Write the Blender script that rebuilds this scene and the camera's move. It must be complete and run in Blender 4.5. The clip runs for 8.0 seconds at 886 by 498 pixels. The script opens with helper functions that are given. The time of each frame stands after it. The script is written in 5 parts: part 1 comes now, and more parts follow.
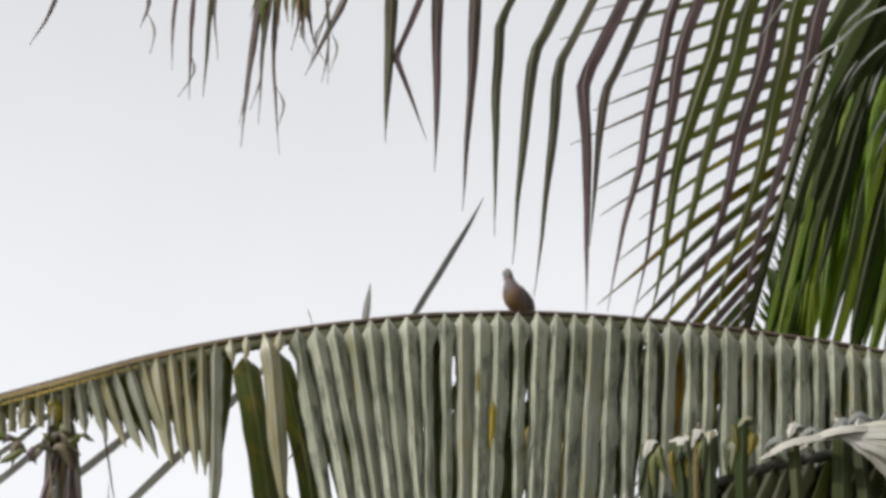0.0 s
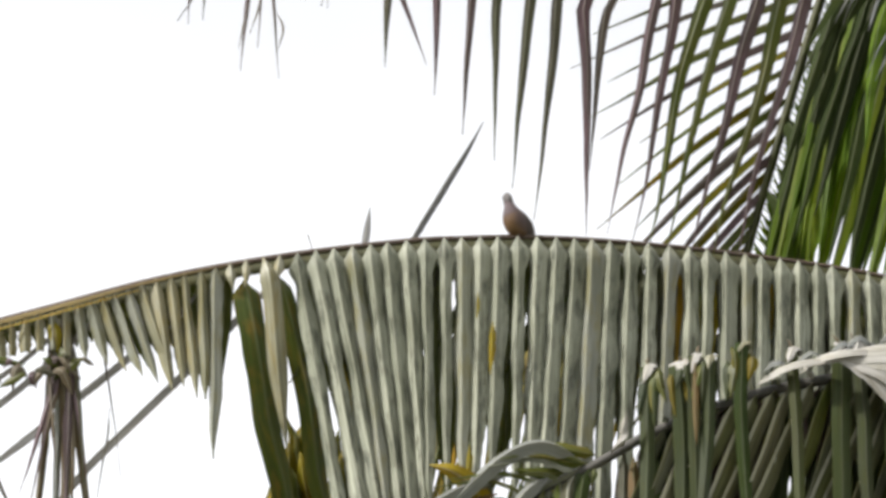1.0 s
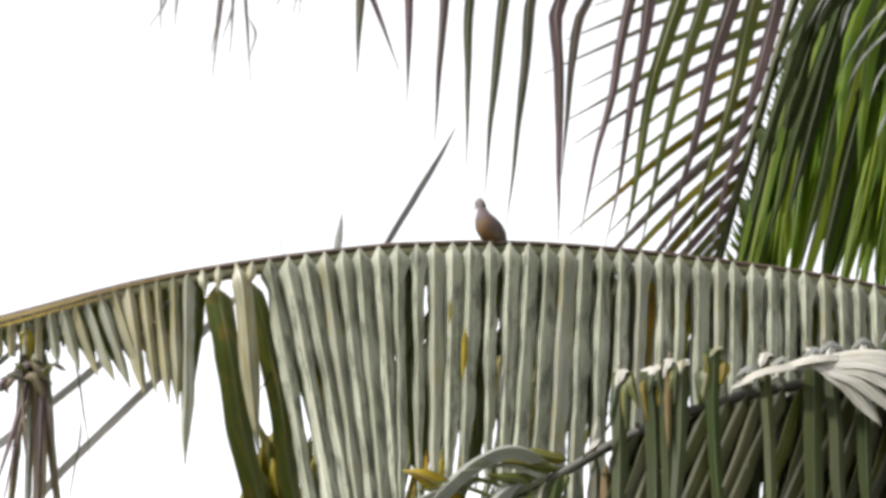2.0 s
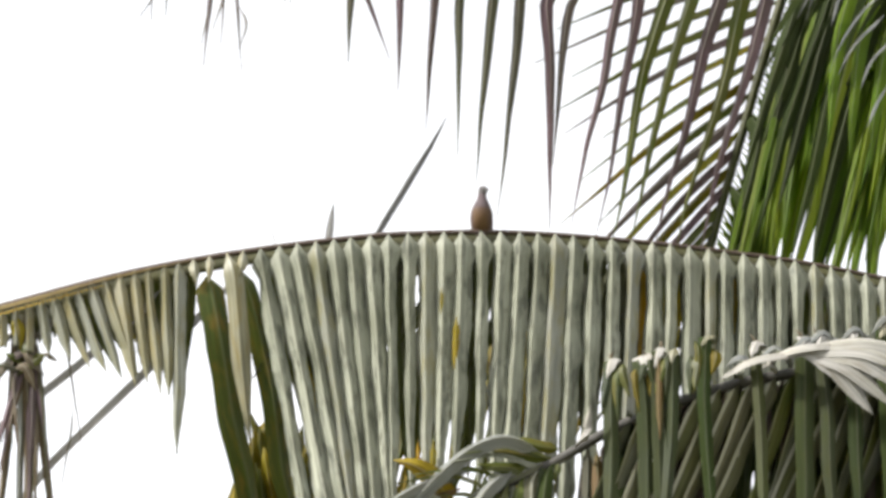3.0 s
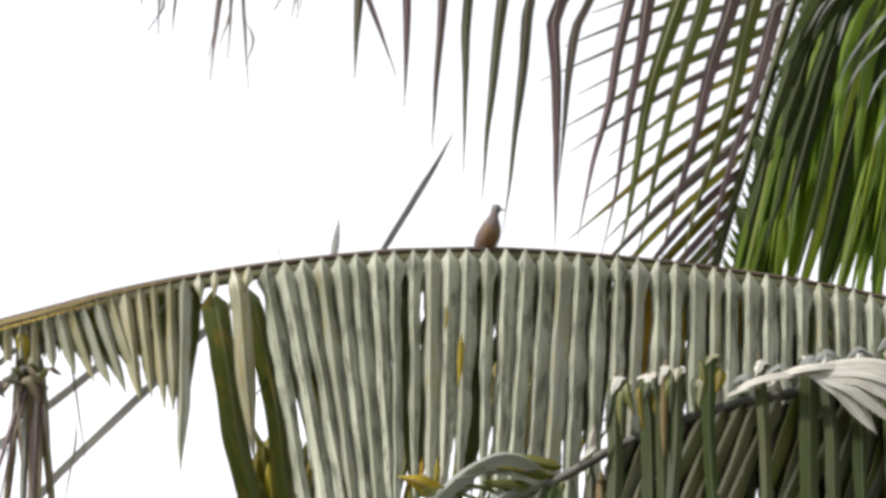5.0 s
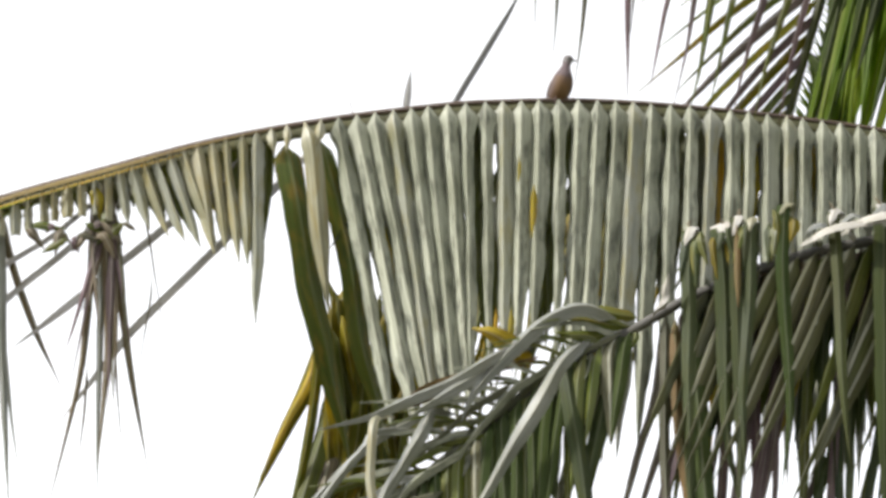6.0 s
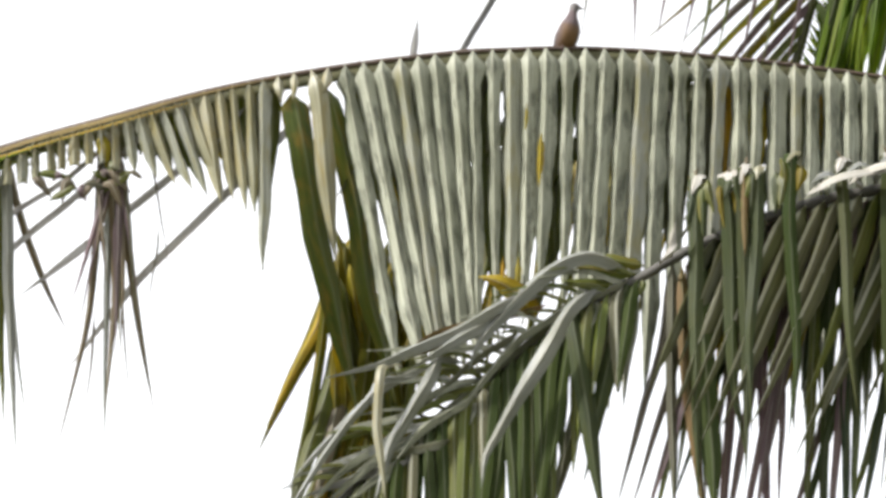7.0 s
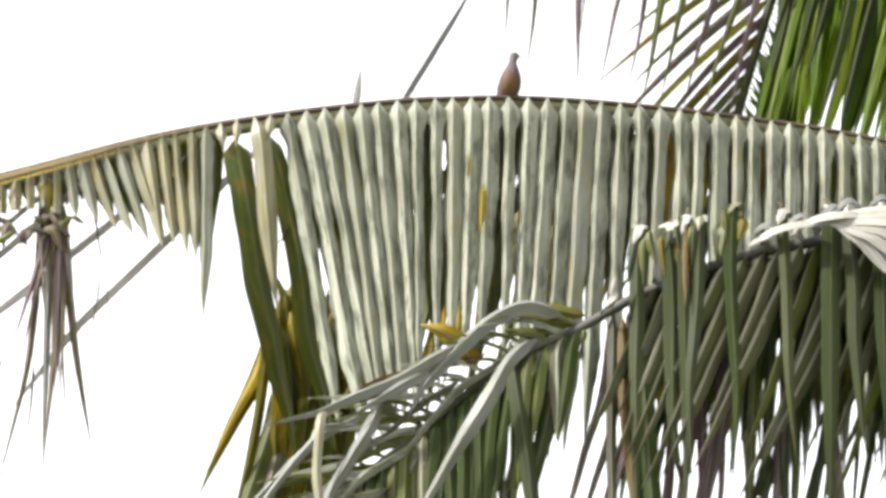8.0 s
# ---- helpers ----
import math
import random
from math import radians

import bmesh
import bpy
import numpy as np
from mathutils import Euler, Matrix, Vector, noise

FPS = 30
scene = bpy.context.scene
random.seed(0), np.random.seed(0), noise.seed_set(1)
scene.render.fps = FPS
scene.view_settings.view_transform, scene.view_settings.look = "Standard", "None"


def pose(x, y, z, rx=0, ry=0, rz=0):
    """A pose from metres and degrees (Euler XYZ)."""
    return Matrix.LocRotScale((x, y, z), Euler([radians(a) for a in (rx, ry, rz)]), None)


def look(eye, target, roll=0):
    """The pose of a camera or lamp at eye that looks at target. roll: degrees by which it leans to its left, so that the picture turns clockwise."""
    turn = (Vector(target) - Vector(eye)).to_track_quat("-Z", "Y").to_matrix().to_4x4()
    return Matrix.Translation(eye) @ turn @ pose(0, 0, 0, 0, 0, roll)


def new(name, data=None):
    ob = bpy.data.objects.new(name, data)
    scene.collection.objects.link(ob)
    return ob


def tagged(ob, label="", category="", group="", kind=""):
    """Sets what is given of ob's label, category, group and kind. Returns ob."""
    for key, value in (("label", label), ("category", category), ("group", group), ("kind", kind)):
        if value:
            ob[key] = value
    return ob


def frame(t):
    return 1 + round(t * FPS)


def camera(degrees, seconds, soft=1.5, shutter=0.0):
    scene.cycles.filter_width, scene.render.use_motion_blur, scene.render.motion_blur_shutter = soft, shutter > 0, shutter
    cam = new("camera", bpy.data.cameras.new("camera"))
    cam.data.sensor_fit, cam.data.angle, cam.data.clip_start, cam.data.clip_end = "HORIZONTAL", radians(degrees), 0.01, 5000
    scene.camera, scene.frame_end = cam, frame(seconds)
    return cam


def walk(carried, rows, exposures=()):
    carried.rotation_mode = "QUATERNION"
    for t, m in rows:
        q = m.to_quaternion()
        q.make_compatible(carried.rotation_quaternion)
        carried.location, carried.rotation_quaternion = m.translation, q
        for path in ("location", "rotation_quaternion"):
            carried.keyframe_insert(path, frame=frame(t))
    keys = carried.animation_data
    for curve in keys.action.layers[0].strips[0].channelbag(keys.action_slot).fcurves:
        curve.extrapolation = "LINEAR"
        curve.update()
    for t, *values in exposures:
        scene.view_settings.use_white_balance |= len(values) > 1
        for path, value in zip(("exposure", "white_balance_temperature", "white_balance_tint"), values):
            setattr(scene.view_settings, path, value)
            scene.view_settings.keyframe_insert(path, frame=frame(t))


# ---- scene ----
# ---- camera and its path ----
cam = camera(16.0, 8.0, soft=3.6)
EYE = Vector((0.0, 0.0, 1.6))
AIM = pose(EYE.x, EYE.y, EYE.z, 110.0, 0, 0)
# seconds, degrees turned to the right, up, and leant to the right, from the aim
TURNS = [
    (0.0, -0.184, 2.221, 0.03),
    (0.2, -0.186, 2.160, -0.00),
    (0.3, -0.297, 1.745, -0.02),
    (0.5, -0.243, 1.607, -0.05),
    (0.7, -0.254, 1.207, -0.01),
    (0.8, -0.251, 1.002, 0.01),
    (1.0, -0.181, 0.843, 0.04),
    (1.2, -0.171, 0.808, 0.08),
    (1.3, -0.169, 0.843, 0.10),
    (1.5, -0.061, 1.293, 0.13),
    (1.7, 0.054, 1.225, 0.09),
    (1.8, 0.109, 1.199, 0.07),
    (2.0, 0.323, 0.941, 0.03),
    (3.3, 0.573, 0.749, 0.18),
    (3.5, 0.661, 0.945, 0.21),
    (3.7, 0.610, 0.984, 0.17),
    (4.0, 0.656, 1.066, 0.13),
    (4.2, 0.665, 1.178, 0.27),
    (5.3, 0.268, 0.859, -0.42),
    (5.4, 0.099, 0.356, -0.21),
    (5.5, 0.000, 0.000, 0.00),
    (5.7, -0.332, -0.804, 0.12),
    (5.8, -0.457, -1.033, 0.17),
    (6.0, -0.938, -1.632, 0.28),
    (6.2, -1.152, -1.767, 0.31),
    (6.5, -1.236, -2.155, 0.34),
    (6.8, -1.147, -2.359, 0.29),
    (7.0, -1.069, -2.572, 0.26),
    (7.5, -0.842, -2.607, 0.26),
    (7.8, -0.342, -2.079, -0.05),
    (8.0, -0.004, -1.697, -0.26),
]
# seconds, stops
STOPS = [
    (0.0, 0.12),
    (0.4, 0.17),
    (0.8, 0.49),
    (1.1, 0.49),
    (1.5, 0.13),
    (1.8, 0.32),
    (2.1, 0.76),
    (3.4, 0.63),
    (4.0, 0.37),
    (5.3, 0.68),
    (5.8, 0.73),
    (7.2, 0.87),
    (8.0, 1.15),
]
walk(cam, [(t, AIM @ pose(0, 0, 0, 0, -right, 0) @ pose(0, 0, 0, up, 0, 0) @ pose(0, 0, 0, 0, 0, -lean))
           for t, right, up, lean in TURNS], STOPS)


# ---- world and sun: bright thin overcast, veiled sun high in front of the fronds, from the left ----
SUN_UP, SUN_TURN = 40.0, -112.0


def make_world():
    world = bpy.data.worlds.new("sky")
    world.use_nodes = True
    scene.world = world
    nt = world.node_tree
    nt.nodes.clear()
    out = nt.nodes.new("ShaderNodeOutputWorld")
    sky = nt.nodes.new("ShaderNodeTexSky")
    sky.sky_type, sky.sun_disc = "NISHITA", False
    sky.sun_elevation, sky.sun_rotation = radians(SUN_UP), radians(SUN_TURN)
    clear = nt.nodes.new("ShaderNodeBackground")
    clear.inputs["Strength"].default_value = 0.05
    nt.links.new(sky.outputs[0], clear.inputs["Color"])
    coord = nt.nodes.new("ShaderNodeTexCoord")
    soft = nt.nodes.new("ShaderNodeTexNoise")
    soft.inputs["Scale"].default_value, soft.inputs["Detail"].default_value = 4.0, 4.0
    nt.links.new(coord.outputs["Generated"], soft.inputs["Vector"])
    ramp = nt.nodes.new("ShaderNodeValToRGB")
    ramp.color_ramp.elements[0].position, ramp.color_ramp.elements[1].position = 0.3, 0.7
    ramp.color_ramp.elements[0].color = (0.70, 0.715, 0.745, 1)
    ramp.color_ramp.elements[1].color = (0.81, 0.812, 0.83, 1)
    nt.links.new(soft.outputs[0], ramp.inputs[0])
    split = nt.nodes.new("ShaderNodeSeparateXYZ")
    nt.links.new(coord.outputs["Generated"], split.inputs[0])
    low = nt.nodes.new("ShaderNodeMapRange")
    low.interpolation_type = "SMOOTHSTEP"
    low.inputs["From Min"].default_value, low.inputs["From Max"].default_value = 0.22, 0.48
    low.inputs["To Min"].default_value, low.inputs["To Max"].default_value = 1.26, 0.97
    nt.links.new(split.outputs["Z"], low.inputs[0])
    cloud = nt.nodes.new("ShaderNodeBackground")
    high = nt.nodes.new("ShaderNodeMapRange")
    high.interpolation_type = "SMOOTHSTEP"
    high.inputs["From Min"].default_value, high.inputs["From Max"].default_value = 0.42, 0.95
    high.inputs["To Min"].default_value, high.inputs["To Max"].default_value = 1.0, 1.30
    nt.links.new(split.outputs["Z"], high.inputs[0])
    both = nt.nodes.new("ShaderNodeMath")
    both.operation = "MULTIPLY"
    nt.links.new(low.outputs[0], both.inputs[0])
    nt.links.new(high.outputs[0], both.inputs[1])
    nt.links.new(both.outputs[0], cloud.inputs["Strength"])
    nt.links.new(ramp.outputs[0], cloud.inputs["Color"])
    mix = nt.nodes.new("ShaderNodeMixShader")
    mix.inputs[0].default_value = 0.92
    nt.links.new(clear.outputs[0], mix.inputs[1])
    nt.links.new(cloud.outputs[0], mix.inputs[2])
    nt.links.new(mix.outputs[0], out.inputs[0])


def make_sun():
    lamp = bpy.data.lights.new("sun", "SUN")
    lamp.energy, lamp.angle, lamp.color = 4.1, radians(4.0), (1.0, 0.97, 0.92)
    sun = new("sun", lamp)
    a, e = radians(SUN_TURN), radians(SUN_UP)
    toward = Vector((math.sin(a) * math.cos(e), math.cos(a) * math.cos(e), math.sin(e)))
    sun.matrix_world = look(toward * 50, (0, 0, 0))


make_world()
make_sun()


# ---- materials ----
def leaf_material(name, tones, through_light, rough, sheen=0.5, spots=0.3, spot_tone=(0.32, 0.24, 0.04),
                  aged=0.35, age_tone=(0.17, 0.16, 0.04), midrib=0.35, rib=0.03):
    """A palm leaflet: long veins, blotches, a little wax, and light that comes through."""
    mat = bpy.data.materials.new(name)
    mat.use_nodes = True
    nt = mat.node_tree
    N, link = nt.nodes, nt.links.new
    N.clear()
    out = N.new("ShaderNodeOutputMaterial")
    uv = N.new("ShaderNodeUVMap")
    info = N.new("ShaderNodeObjectInfo")
    tone = N.new("ShaderNodeValToRGB")
    ramp = tone.color_ramp
    while len(ramp.elements) < len(tones):
        ramp.elements.new(0.5)
    for i, c in enumerate(tones):
        ramp.elements[i].position, ramp.elements[i].color = i / max(1, len(tones) - 1), (*c, 1)
    geo = N.new("ShaderNodeNewGeometry")
    sum_ = N.new("ShaderNodeMath")
    sum_.operation = "ADD"
    link(info.outputs["Random"], sum_.inputs[0])
    link(geo.outputs["Random Per Island"], sum_.inputs[1])
    chance = N.new("ShaderNodeMath")
    chance.operation = "FRACT"
    link(sum_.outputs[0], chance.inputs[0])
    link(chance.outputs[0], tone.inputs[0])
    # veins that run along the blade
    vmap = N.new("ShaderNodeMapping")
    vmap.inputs["Scale"].default_value = (6.0, 0.9, 1.0)
    link(uv.outputs[0], vmap.inputs[0])
    veins = N.new("ShaderNodeTexNoise")
    veins.inputs["Scale"].default_value, veins.inputs["Detail"].default_value = 1.6, 5.0
    veins.noise_dimensions = "4D"
    link(vmap.outputs[0], veins.inputs["Vector"])
    link(chance.outputs[0], veins.inputs["W"])
    vmix = N.new("ShaderNodeMapRange")
    vmix.inputs["From Min"].default_value, vmix.inputs["From Max"].default_value = 0.28, 0.72
    vmix.inputs["To Min"].default_value, vmix.inputs["To Max"].default_value = 0.62, 1.36
    link(veins.outputs[0], vmix.inputs[0])
    hue = N.new("ShaderNodeHueSaturation")
    link(tone.outputs[0], hue.inputs["Color"])
    link(vmix.outputs[0], hue.inputs["Value"])
    # stains with a shape of their own
    coord = N.new("ShaderNodeTexCoord")
    blot = N.new("ShaderNodeTexNoise")
    blot.noise_dimensions = "4D"
    blot.inputs["Scale"].default_value, blot.inputs["Detail"].default_value = 1.8, 5.0
    blot.inputs["Roughness"].default_value = 0.62
    bmap = N.new("ShaderNodeMapping")
    bmap.inputs["Scale"].default_value = (1.7, 1.9, 1.0)
    link(uv.outputs[0], bmap.inputs[0])
    link(bmap.outputs[0], blot.inputs["Vector"])
    many = N.new("ShaderNodeMath")
    many.operation = "MULTIPLY"
    many.inputs[1].default_value = 37.0
    link(chance.outputs[0], many.inputs[0])
    link(many.outputs[0], blot.inputs["W"])
    cut = N.new("ShaderNodeMapRange")
    cut.inputs["From Min"].default_value, cut.inputs["From Max"].default_value = 0.49, 0.62
    cut.inputs["To Max"].default_value = spots
    link(blot.outputs[0], cut.inputs[0])
    mix = N.new("ShaderNodeMix")
    mix.data_type = "RGBA"
    link(cut.outputs[0], mix.inputs[0])
    link(hue.outputs[0], mix.inputs[6])
    mix.inputs[7].default_value = (*spot_tone, 1)
    slow = N.new("ShaderNodeTexNoise")
    slow.noise_dimensions = "4D"
    slow.inputs["Scale"].default_value, slow.inputs["Detail"].default_value = 5.0, 3.0
    link(coord.outputs["Object"], slow.inputs["Vector"])
    link(many.outputs[0], slow.inputs["W"])
    drift = N.new("ShaderNodeMapRange")
    drift.inputs["From Min"].default_value, drift.inputs["From Max"].default_value = 0.42, 0.68
    drift.inputs["To Max"].default_value = aged
    link(slow.outputs[0], drift.inputs[0])
    age = N.new("ShaderNodeMix")
    age.data_type = "RGBA"
    link(drift.outputs[0], age.inputs[0])
    link(mix.outputs[2], age.inputs[6])
    age.inputs[7].default_value = (*age_tone, 1)
    uvs = N.new("ShaderNodeSeparateXYZ")
    link(uv.outputs[0], uvs.inputs[0])
    off = N.new("ShaderNodeMath")
    off.operation = "SUBTRACT"
    off.inputs[1].default_value = 0.5
    link(uvs.outputs[0], off.inputs[0])
    gap = N.new("ShaderNodeMath")
    gap.operation = "ABSOLUTE"
    link(off.outputs[0], gap.inputs[0])
    near = N.new("ShaderNodeMapRange")
    near.inputs["From Min"].default_value, near.inputs["From Max"].default_value = rib, rib + 0.06
    near.inputs["To Min"].default_value, near.inputs["To Max"].default_value = midrib, 0.0
    link(gap.outputs[0], near.inputs[0])
    pale = N.new("ShaderNodeMix")
    pale.data_type = "RGBA"
    link(near.outputs[0], pale.inputs[0])
    link(age.outputs[2], pale.inputs[6])
    pale.inputs[7].default_value = (0.46, 0.45, 0.36, 1)
    mix = pale
    body = N.new("ShaderNodeBsdfPrincipled")
    link(mix.outputs[2], body.inputs["Base Color"])
    body.inputs["Specular IOR Level"].default_value = sheen
    rmap = N.new("ShaderNodeMapRange")
    rmap.inputs["To Min"].default_value, rmap.inputs["To Max"].default_value = rough - 0.12, rough + 0.18
    link(blot.outputs[0], rmap.inputs[0])
    link(rmap.outputs[0], body.inputs["Roughness"])
    bump = N.new("ShaderNodeBump")
    bump.inputs["Strength"].default_value, bump.inputs["Distance"].default_value = 0.35, 0.002
    link(veins.outputs[0], bump.inputs["Height"])
    link(bump.outputs[0], body.inputs["Normal"])
    trans = N.new("ShaderNodeBsdfTranslucent")
    glow = N.new("ShaderNodeMix")
    glow.data_type, glow.blend_type = "RGBA", "MULTIPLY"
    glow.inputs[0].default_value = 1.0
    link(mix.outputs[2], glow.inputs[6])
    glow.inputs[7].default_value = (1.0, 1.0, 0.45, 1)
    link(glow.outputs[2], trans.inputs["Color"])
    both = N.new("ShaderNodeMixShader")
    both.inputs[0].default_value = through_light
    link(body.outputs[0], both.inputs[1])
    link(trans.outputs[0], both.inputs[2])
    link(both.outputs[0], out.inputs[0])
    return mat


def plain_material(name, a, b, scale, rough, stretch=(1, 1, 1), bump_depth=0.002, sheen=0.5):
    """Two tones mixed by noise at two scales, with relief."""
    mat = bpy.data.materials.new(name)
    mat.use_nodes = True
    nt = mat.node_tree
    N, link = nt.nodes, nt.links.new
    body = N["Principled BSDF"]
    coord = N.new("ShaderNodeTexCoord")
    mp = N.new("ShaderNodeMapping")
    mp.inputs["Scale"].default_value = stretch
    link(coord.outputs["Object"], mp.inputs[0])
    big, fine = N.new("ShaderNodeTexNoise"), N.new("ShaderNodeTexNoise")
    big.inputs["Scale"].default_value, fine.inputs["Scale"].default_value = scale, scale * 7
    big.inputs["Detail"].default_value = fine.inputs["Detail"].default_value = 4.0
    link(mp.outputs[0], big.inputs["Vector"])
    link(mp.outputs[0], fine.inputs["Vector"])
    add = N.new("ShaderNodeMath")
    add.operation = "MULTIPLY_ADD"
    add.inputs[1].default_value = 0.5
    link(fine.outputs[0], add.inputs[0])
    half = N.new("ShaderNodeMath")
    half.operation = "MULTIPLY"
    half.inputs[1].default_value = 0.5
    link(big.outputs[0], half.inputs[0])
    link(half.outputs[0], add.inputs[2])
    ramp = N.new("ShaderNodeValToRGB")
    ramp.color_ramp.elements[0].position, ramp.color_ramp.elements[1].position = 0.36, 0.64
    ramp.color_ramp.elements[0].color, ramp.color_ramp.elements[1].color = (*a, 1), (*b, 1)
    link(add.outputs[0], ramp.inputs[0])
    link(ramp.outputs[0], body.inputs["Base Color"])
    body.inputs["Roughness"].default_value = rough
    body.inputs["Specular IOR Level"].default_value = sheen
    bump = N.new("ShaderNodeBump")
    bump.inputs["Strength"].default_value, bump.inputs["Distance"].default_value = 0.5, bump_depth
    link(add.outputs[0], bump.inputs["Height"])
    link(bump.outputs[0], body.inputs["Normal"])
    return mat


LEAF_WAXY = leaf_material("leaf_waxy", [(0.295, 0.306, 0.234), (0.394, 0.406, 0.32), (0.338, 0.348, 0.271), (0.451, 0.46, 0.365)], 0.22, 0.52, 0.35, 0.8, (0.065, 0.070, 0.050), 0.55, (0.115, 0.122, 0.072), 0.35)
LEAF_SPOTTED = leaf_material("leaf_spotted", [(0.293, 0.298, 0.251), (0.373, 0.376, 0.306), (0.333, 0.337, 0.285)], 0.25, 0.46, 0.4, 0.5, (0.25, 0.21, 0.04), 0.4, (0.15, 0.16, 0.075), 0.4)
LEAF_MOSS = leaf_material("leaf_moss", [(0.184, 0.172, 0.016), (0.276, 0.207, 0.011), (0.132, 0.144, 0.018), (0.207, 0.196, 0.016)], 0.6, 0.5, 0.3, 0.5, (0.46, 0.30, 0.012), 0.4, (0.11, 0.13, 0.018))
LEAF_PALE = leaf_material("leaf_pale", [(0.339, 0.324, 0.224), (0.423, 0.395, 0.272), (0.300, 0.296, 0.218)], 0.3, 0.42, 0.7, 0.6, (0.36, 0.27, 0.06), 0.5, (0.16, 0.16, 0.07))
LEAF_OLIVE = leaf_material("leaf_olive", [(0.099, 0.106, 0.026), (0.148, 0.155, 0.036), (0.118, 0.132, 0.036)], 0.45, 0.45, 0.5, 0.4, (0.22, 0.20, 0.012), 0.7, (0.13, 0.18, 0.014))
LEAF_TORN = leaf_material("leaf_torn", [(0.098, 0.132, 0.023), (0.127, 0.161, 0.030)], 0.4, 0.5, 0.4, 0.7, (0.30, 0.20, 0.03), 0.6, (0.15, 0.17, 0.016), 0.15)
# pale midrib widened to paint the fold's sunlit half on a dark blade
LEAF_LIT_RIB = leaf_material("leaf_lit_rib", [(0.106, 0.104, 0.06), (0.135, 0.129, 0.08), (0.099, 0.106, 0.046)], 0.3, 0.55, 0.25, 0.4, (0.13, 0.12, 0.03), 0.4, (0.08, 0.09, 0.02), 0.9, 0.09)
LEAF_DIM = leaf_material("leaf_dim", [(0.171, 0.173, 0.136), (0.202, 0.204, 0.159), (0.164, 0.171, 0.109)], 0.5, 0.5, 0.4, 0.4, (0.15, 0.13, 0.03), 0.4, (0.11, 0.12, 0.035), 0.4)
LEAF_STIFF = leaf_material("leaf_stiff", [(0.178, 0.172, 0.175), (0.207, 0.201, 0.204)], 0.2, 0.45, 0.6, 0.4, (0.07, 0.07, 0.06), 0.3, (0.12, 0.13, 0.09), 0.4)
# darkened copy of the green leaf: shade is put into these tones
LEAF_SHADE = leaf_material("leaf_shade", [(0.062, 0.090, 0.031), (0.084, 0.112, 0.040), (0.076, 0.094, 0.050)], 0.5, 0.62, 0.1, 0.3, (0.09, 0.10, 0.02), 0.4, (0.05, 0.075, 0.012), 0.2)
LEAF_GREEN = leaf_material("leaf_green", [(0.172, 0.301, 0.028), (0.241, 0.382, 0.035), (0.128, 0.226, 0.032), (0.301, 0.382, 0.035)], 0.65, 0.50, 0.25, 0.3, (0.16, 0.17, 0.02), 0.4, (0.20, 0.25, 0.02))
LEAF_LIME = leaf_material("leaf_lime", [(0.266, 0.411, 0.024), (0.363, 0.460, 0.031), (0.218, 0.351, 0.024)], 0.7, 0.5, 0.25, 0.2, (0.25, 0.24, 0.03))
LEAF_DUSK = leaf_material("leaf_dusk", [(0.190, 0.150, 0.148), (0.235, 0.145, 0.185), (0.150, 0.160, 0.090), (0.220, 0.145, 0.175)], 0.45, 0.55, 0.35, 0.3, (0.075, 0.045, 0.045), 0.4, (0.055, 0.062, 0.03))
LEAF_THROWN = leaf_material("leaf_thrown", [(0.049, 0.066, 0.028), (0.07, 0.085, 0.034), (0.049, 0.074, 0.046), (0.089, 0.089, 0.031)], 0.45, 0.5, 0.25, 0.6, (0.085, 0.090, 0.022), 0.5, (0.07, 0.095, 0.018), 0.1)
LEAF_YELLOW = leaf_material("leaf_yellow", [(0.598, 0.414, 0.023), (0.483, 0.402, 0.034), (0.667, 0.425, 0.034)], 0.55, 0.5, 0.4, 0.6, (0.20, 0.10, 0.02), 0.5, (0.16, 0.17, 0.02))
LEAF_TAN = leaf_material("leaf_tan", [(0.30, 0.225, 0.085), (0.26, 0.19, 0.08)], 0.1, 0.55, 0.4, 0.6, (0.14, 0.085, 0.04), 0.5, (0.16, 0.115, 0.06), 0.0)
LEAF_DRY = leaf_material("leaf_dry", [(0.138, 0.106, 0.069), (0.184, 0.156, 0.101), (0.110, 0.081, 0.060)], 0.15, 0.6, 0.4, 0.5, (0.07, 0.05, 0.04), 0.5, (0.22, 0.15, 0.06))
LEAF_RUST = leaf_material("leaf_rust", [(0.196, 0.115, 0.040), (0.161, 0.098, 0.034)], 0.25, 0.6, 0.3, 0.6, (0.07, 0.08, 0.02), 0.5, (0.10, 0.085, 0.025), 0.1)
LEAF_SILVER = leaf_material("leaf_silver", [(0.235, 0.242, 0.23), (0.282, 0.29, 0.275), (0.21, 0.216, 0.202)], 0.1, 0.40, 0.8, 0.4, (0.15, 0.14, 0.09), 0.3, (0.17, 0.17, 0.09))
LEAF_BLEACHED = leaf_material("leaf_bleached", [(0.389, 0.371, 0.345), (0.466, 0.448, 0.414), (0.345, 0.323, 0.293)], 0.1, 0.5, 0.5, 0.5, (0.25, 0.21, 0.15), 0.3, (0.35, 0.33, 0.22))
RACHIS_BROWN = plain_material("rachis_brown", (0.062, 0.040, 0.028), (0.100, 0.068, 0.046), 9.0, 0.5, (1, 1, 1))
RACHIS_GREEN = plain_material("rachis_green", (0.045, 0.05, 0.016), (0.09, 0.09, 0.03), 9.0, 0.5)
RACHIS_GREY = plain_material("rachis_grey", (0.036, 0.033, 0.028), (0.085, 0.078, 0.065), 9.0, 0.55)
KEEL_OLIVE = plain_material("keel_olive", (0.055, 0.055, 0.020), (0.11, 0.104, 0.036), 25.0, 0.6)
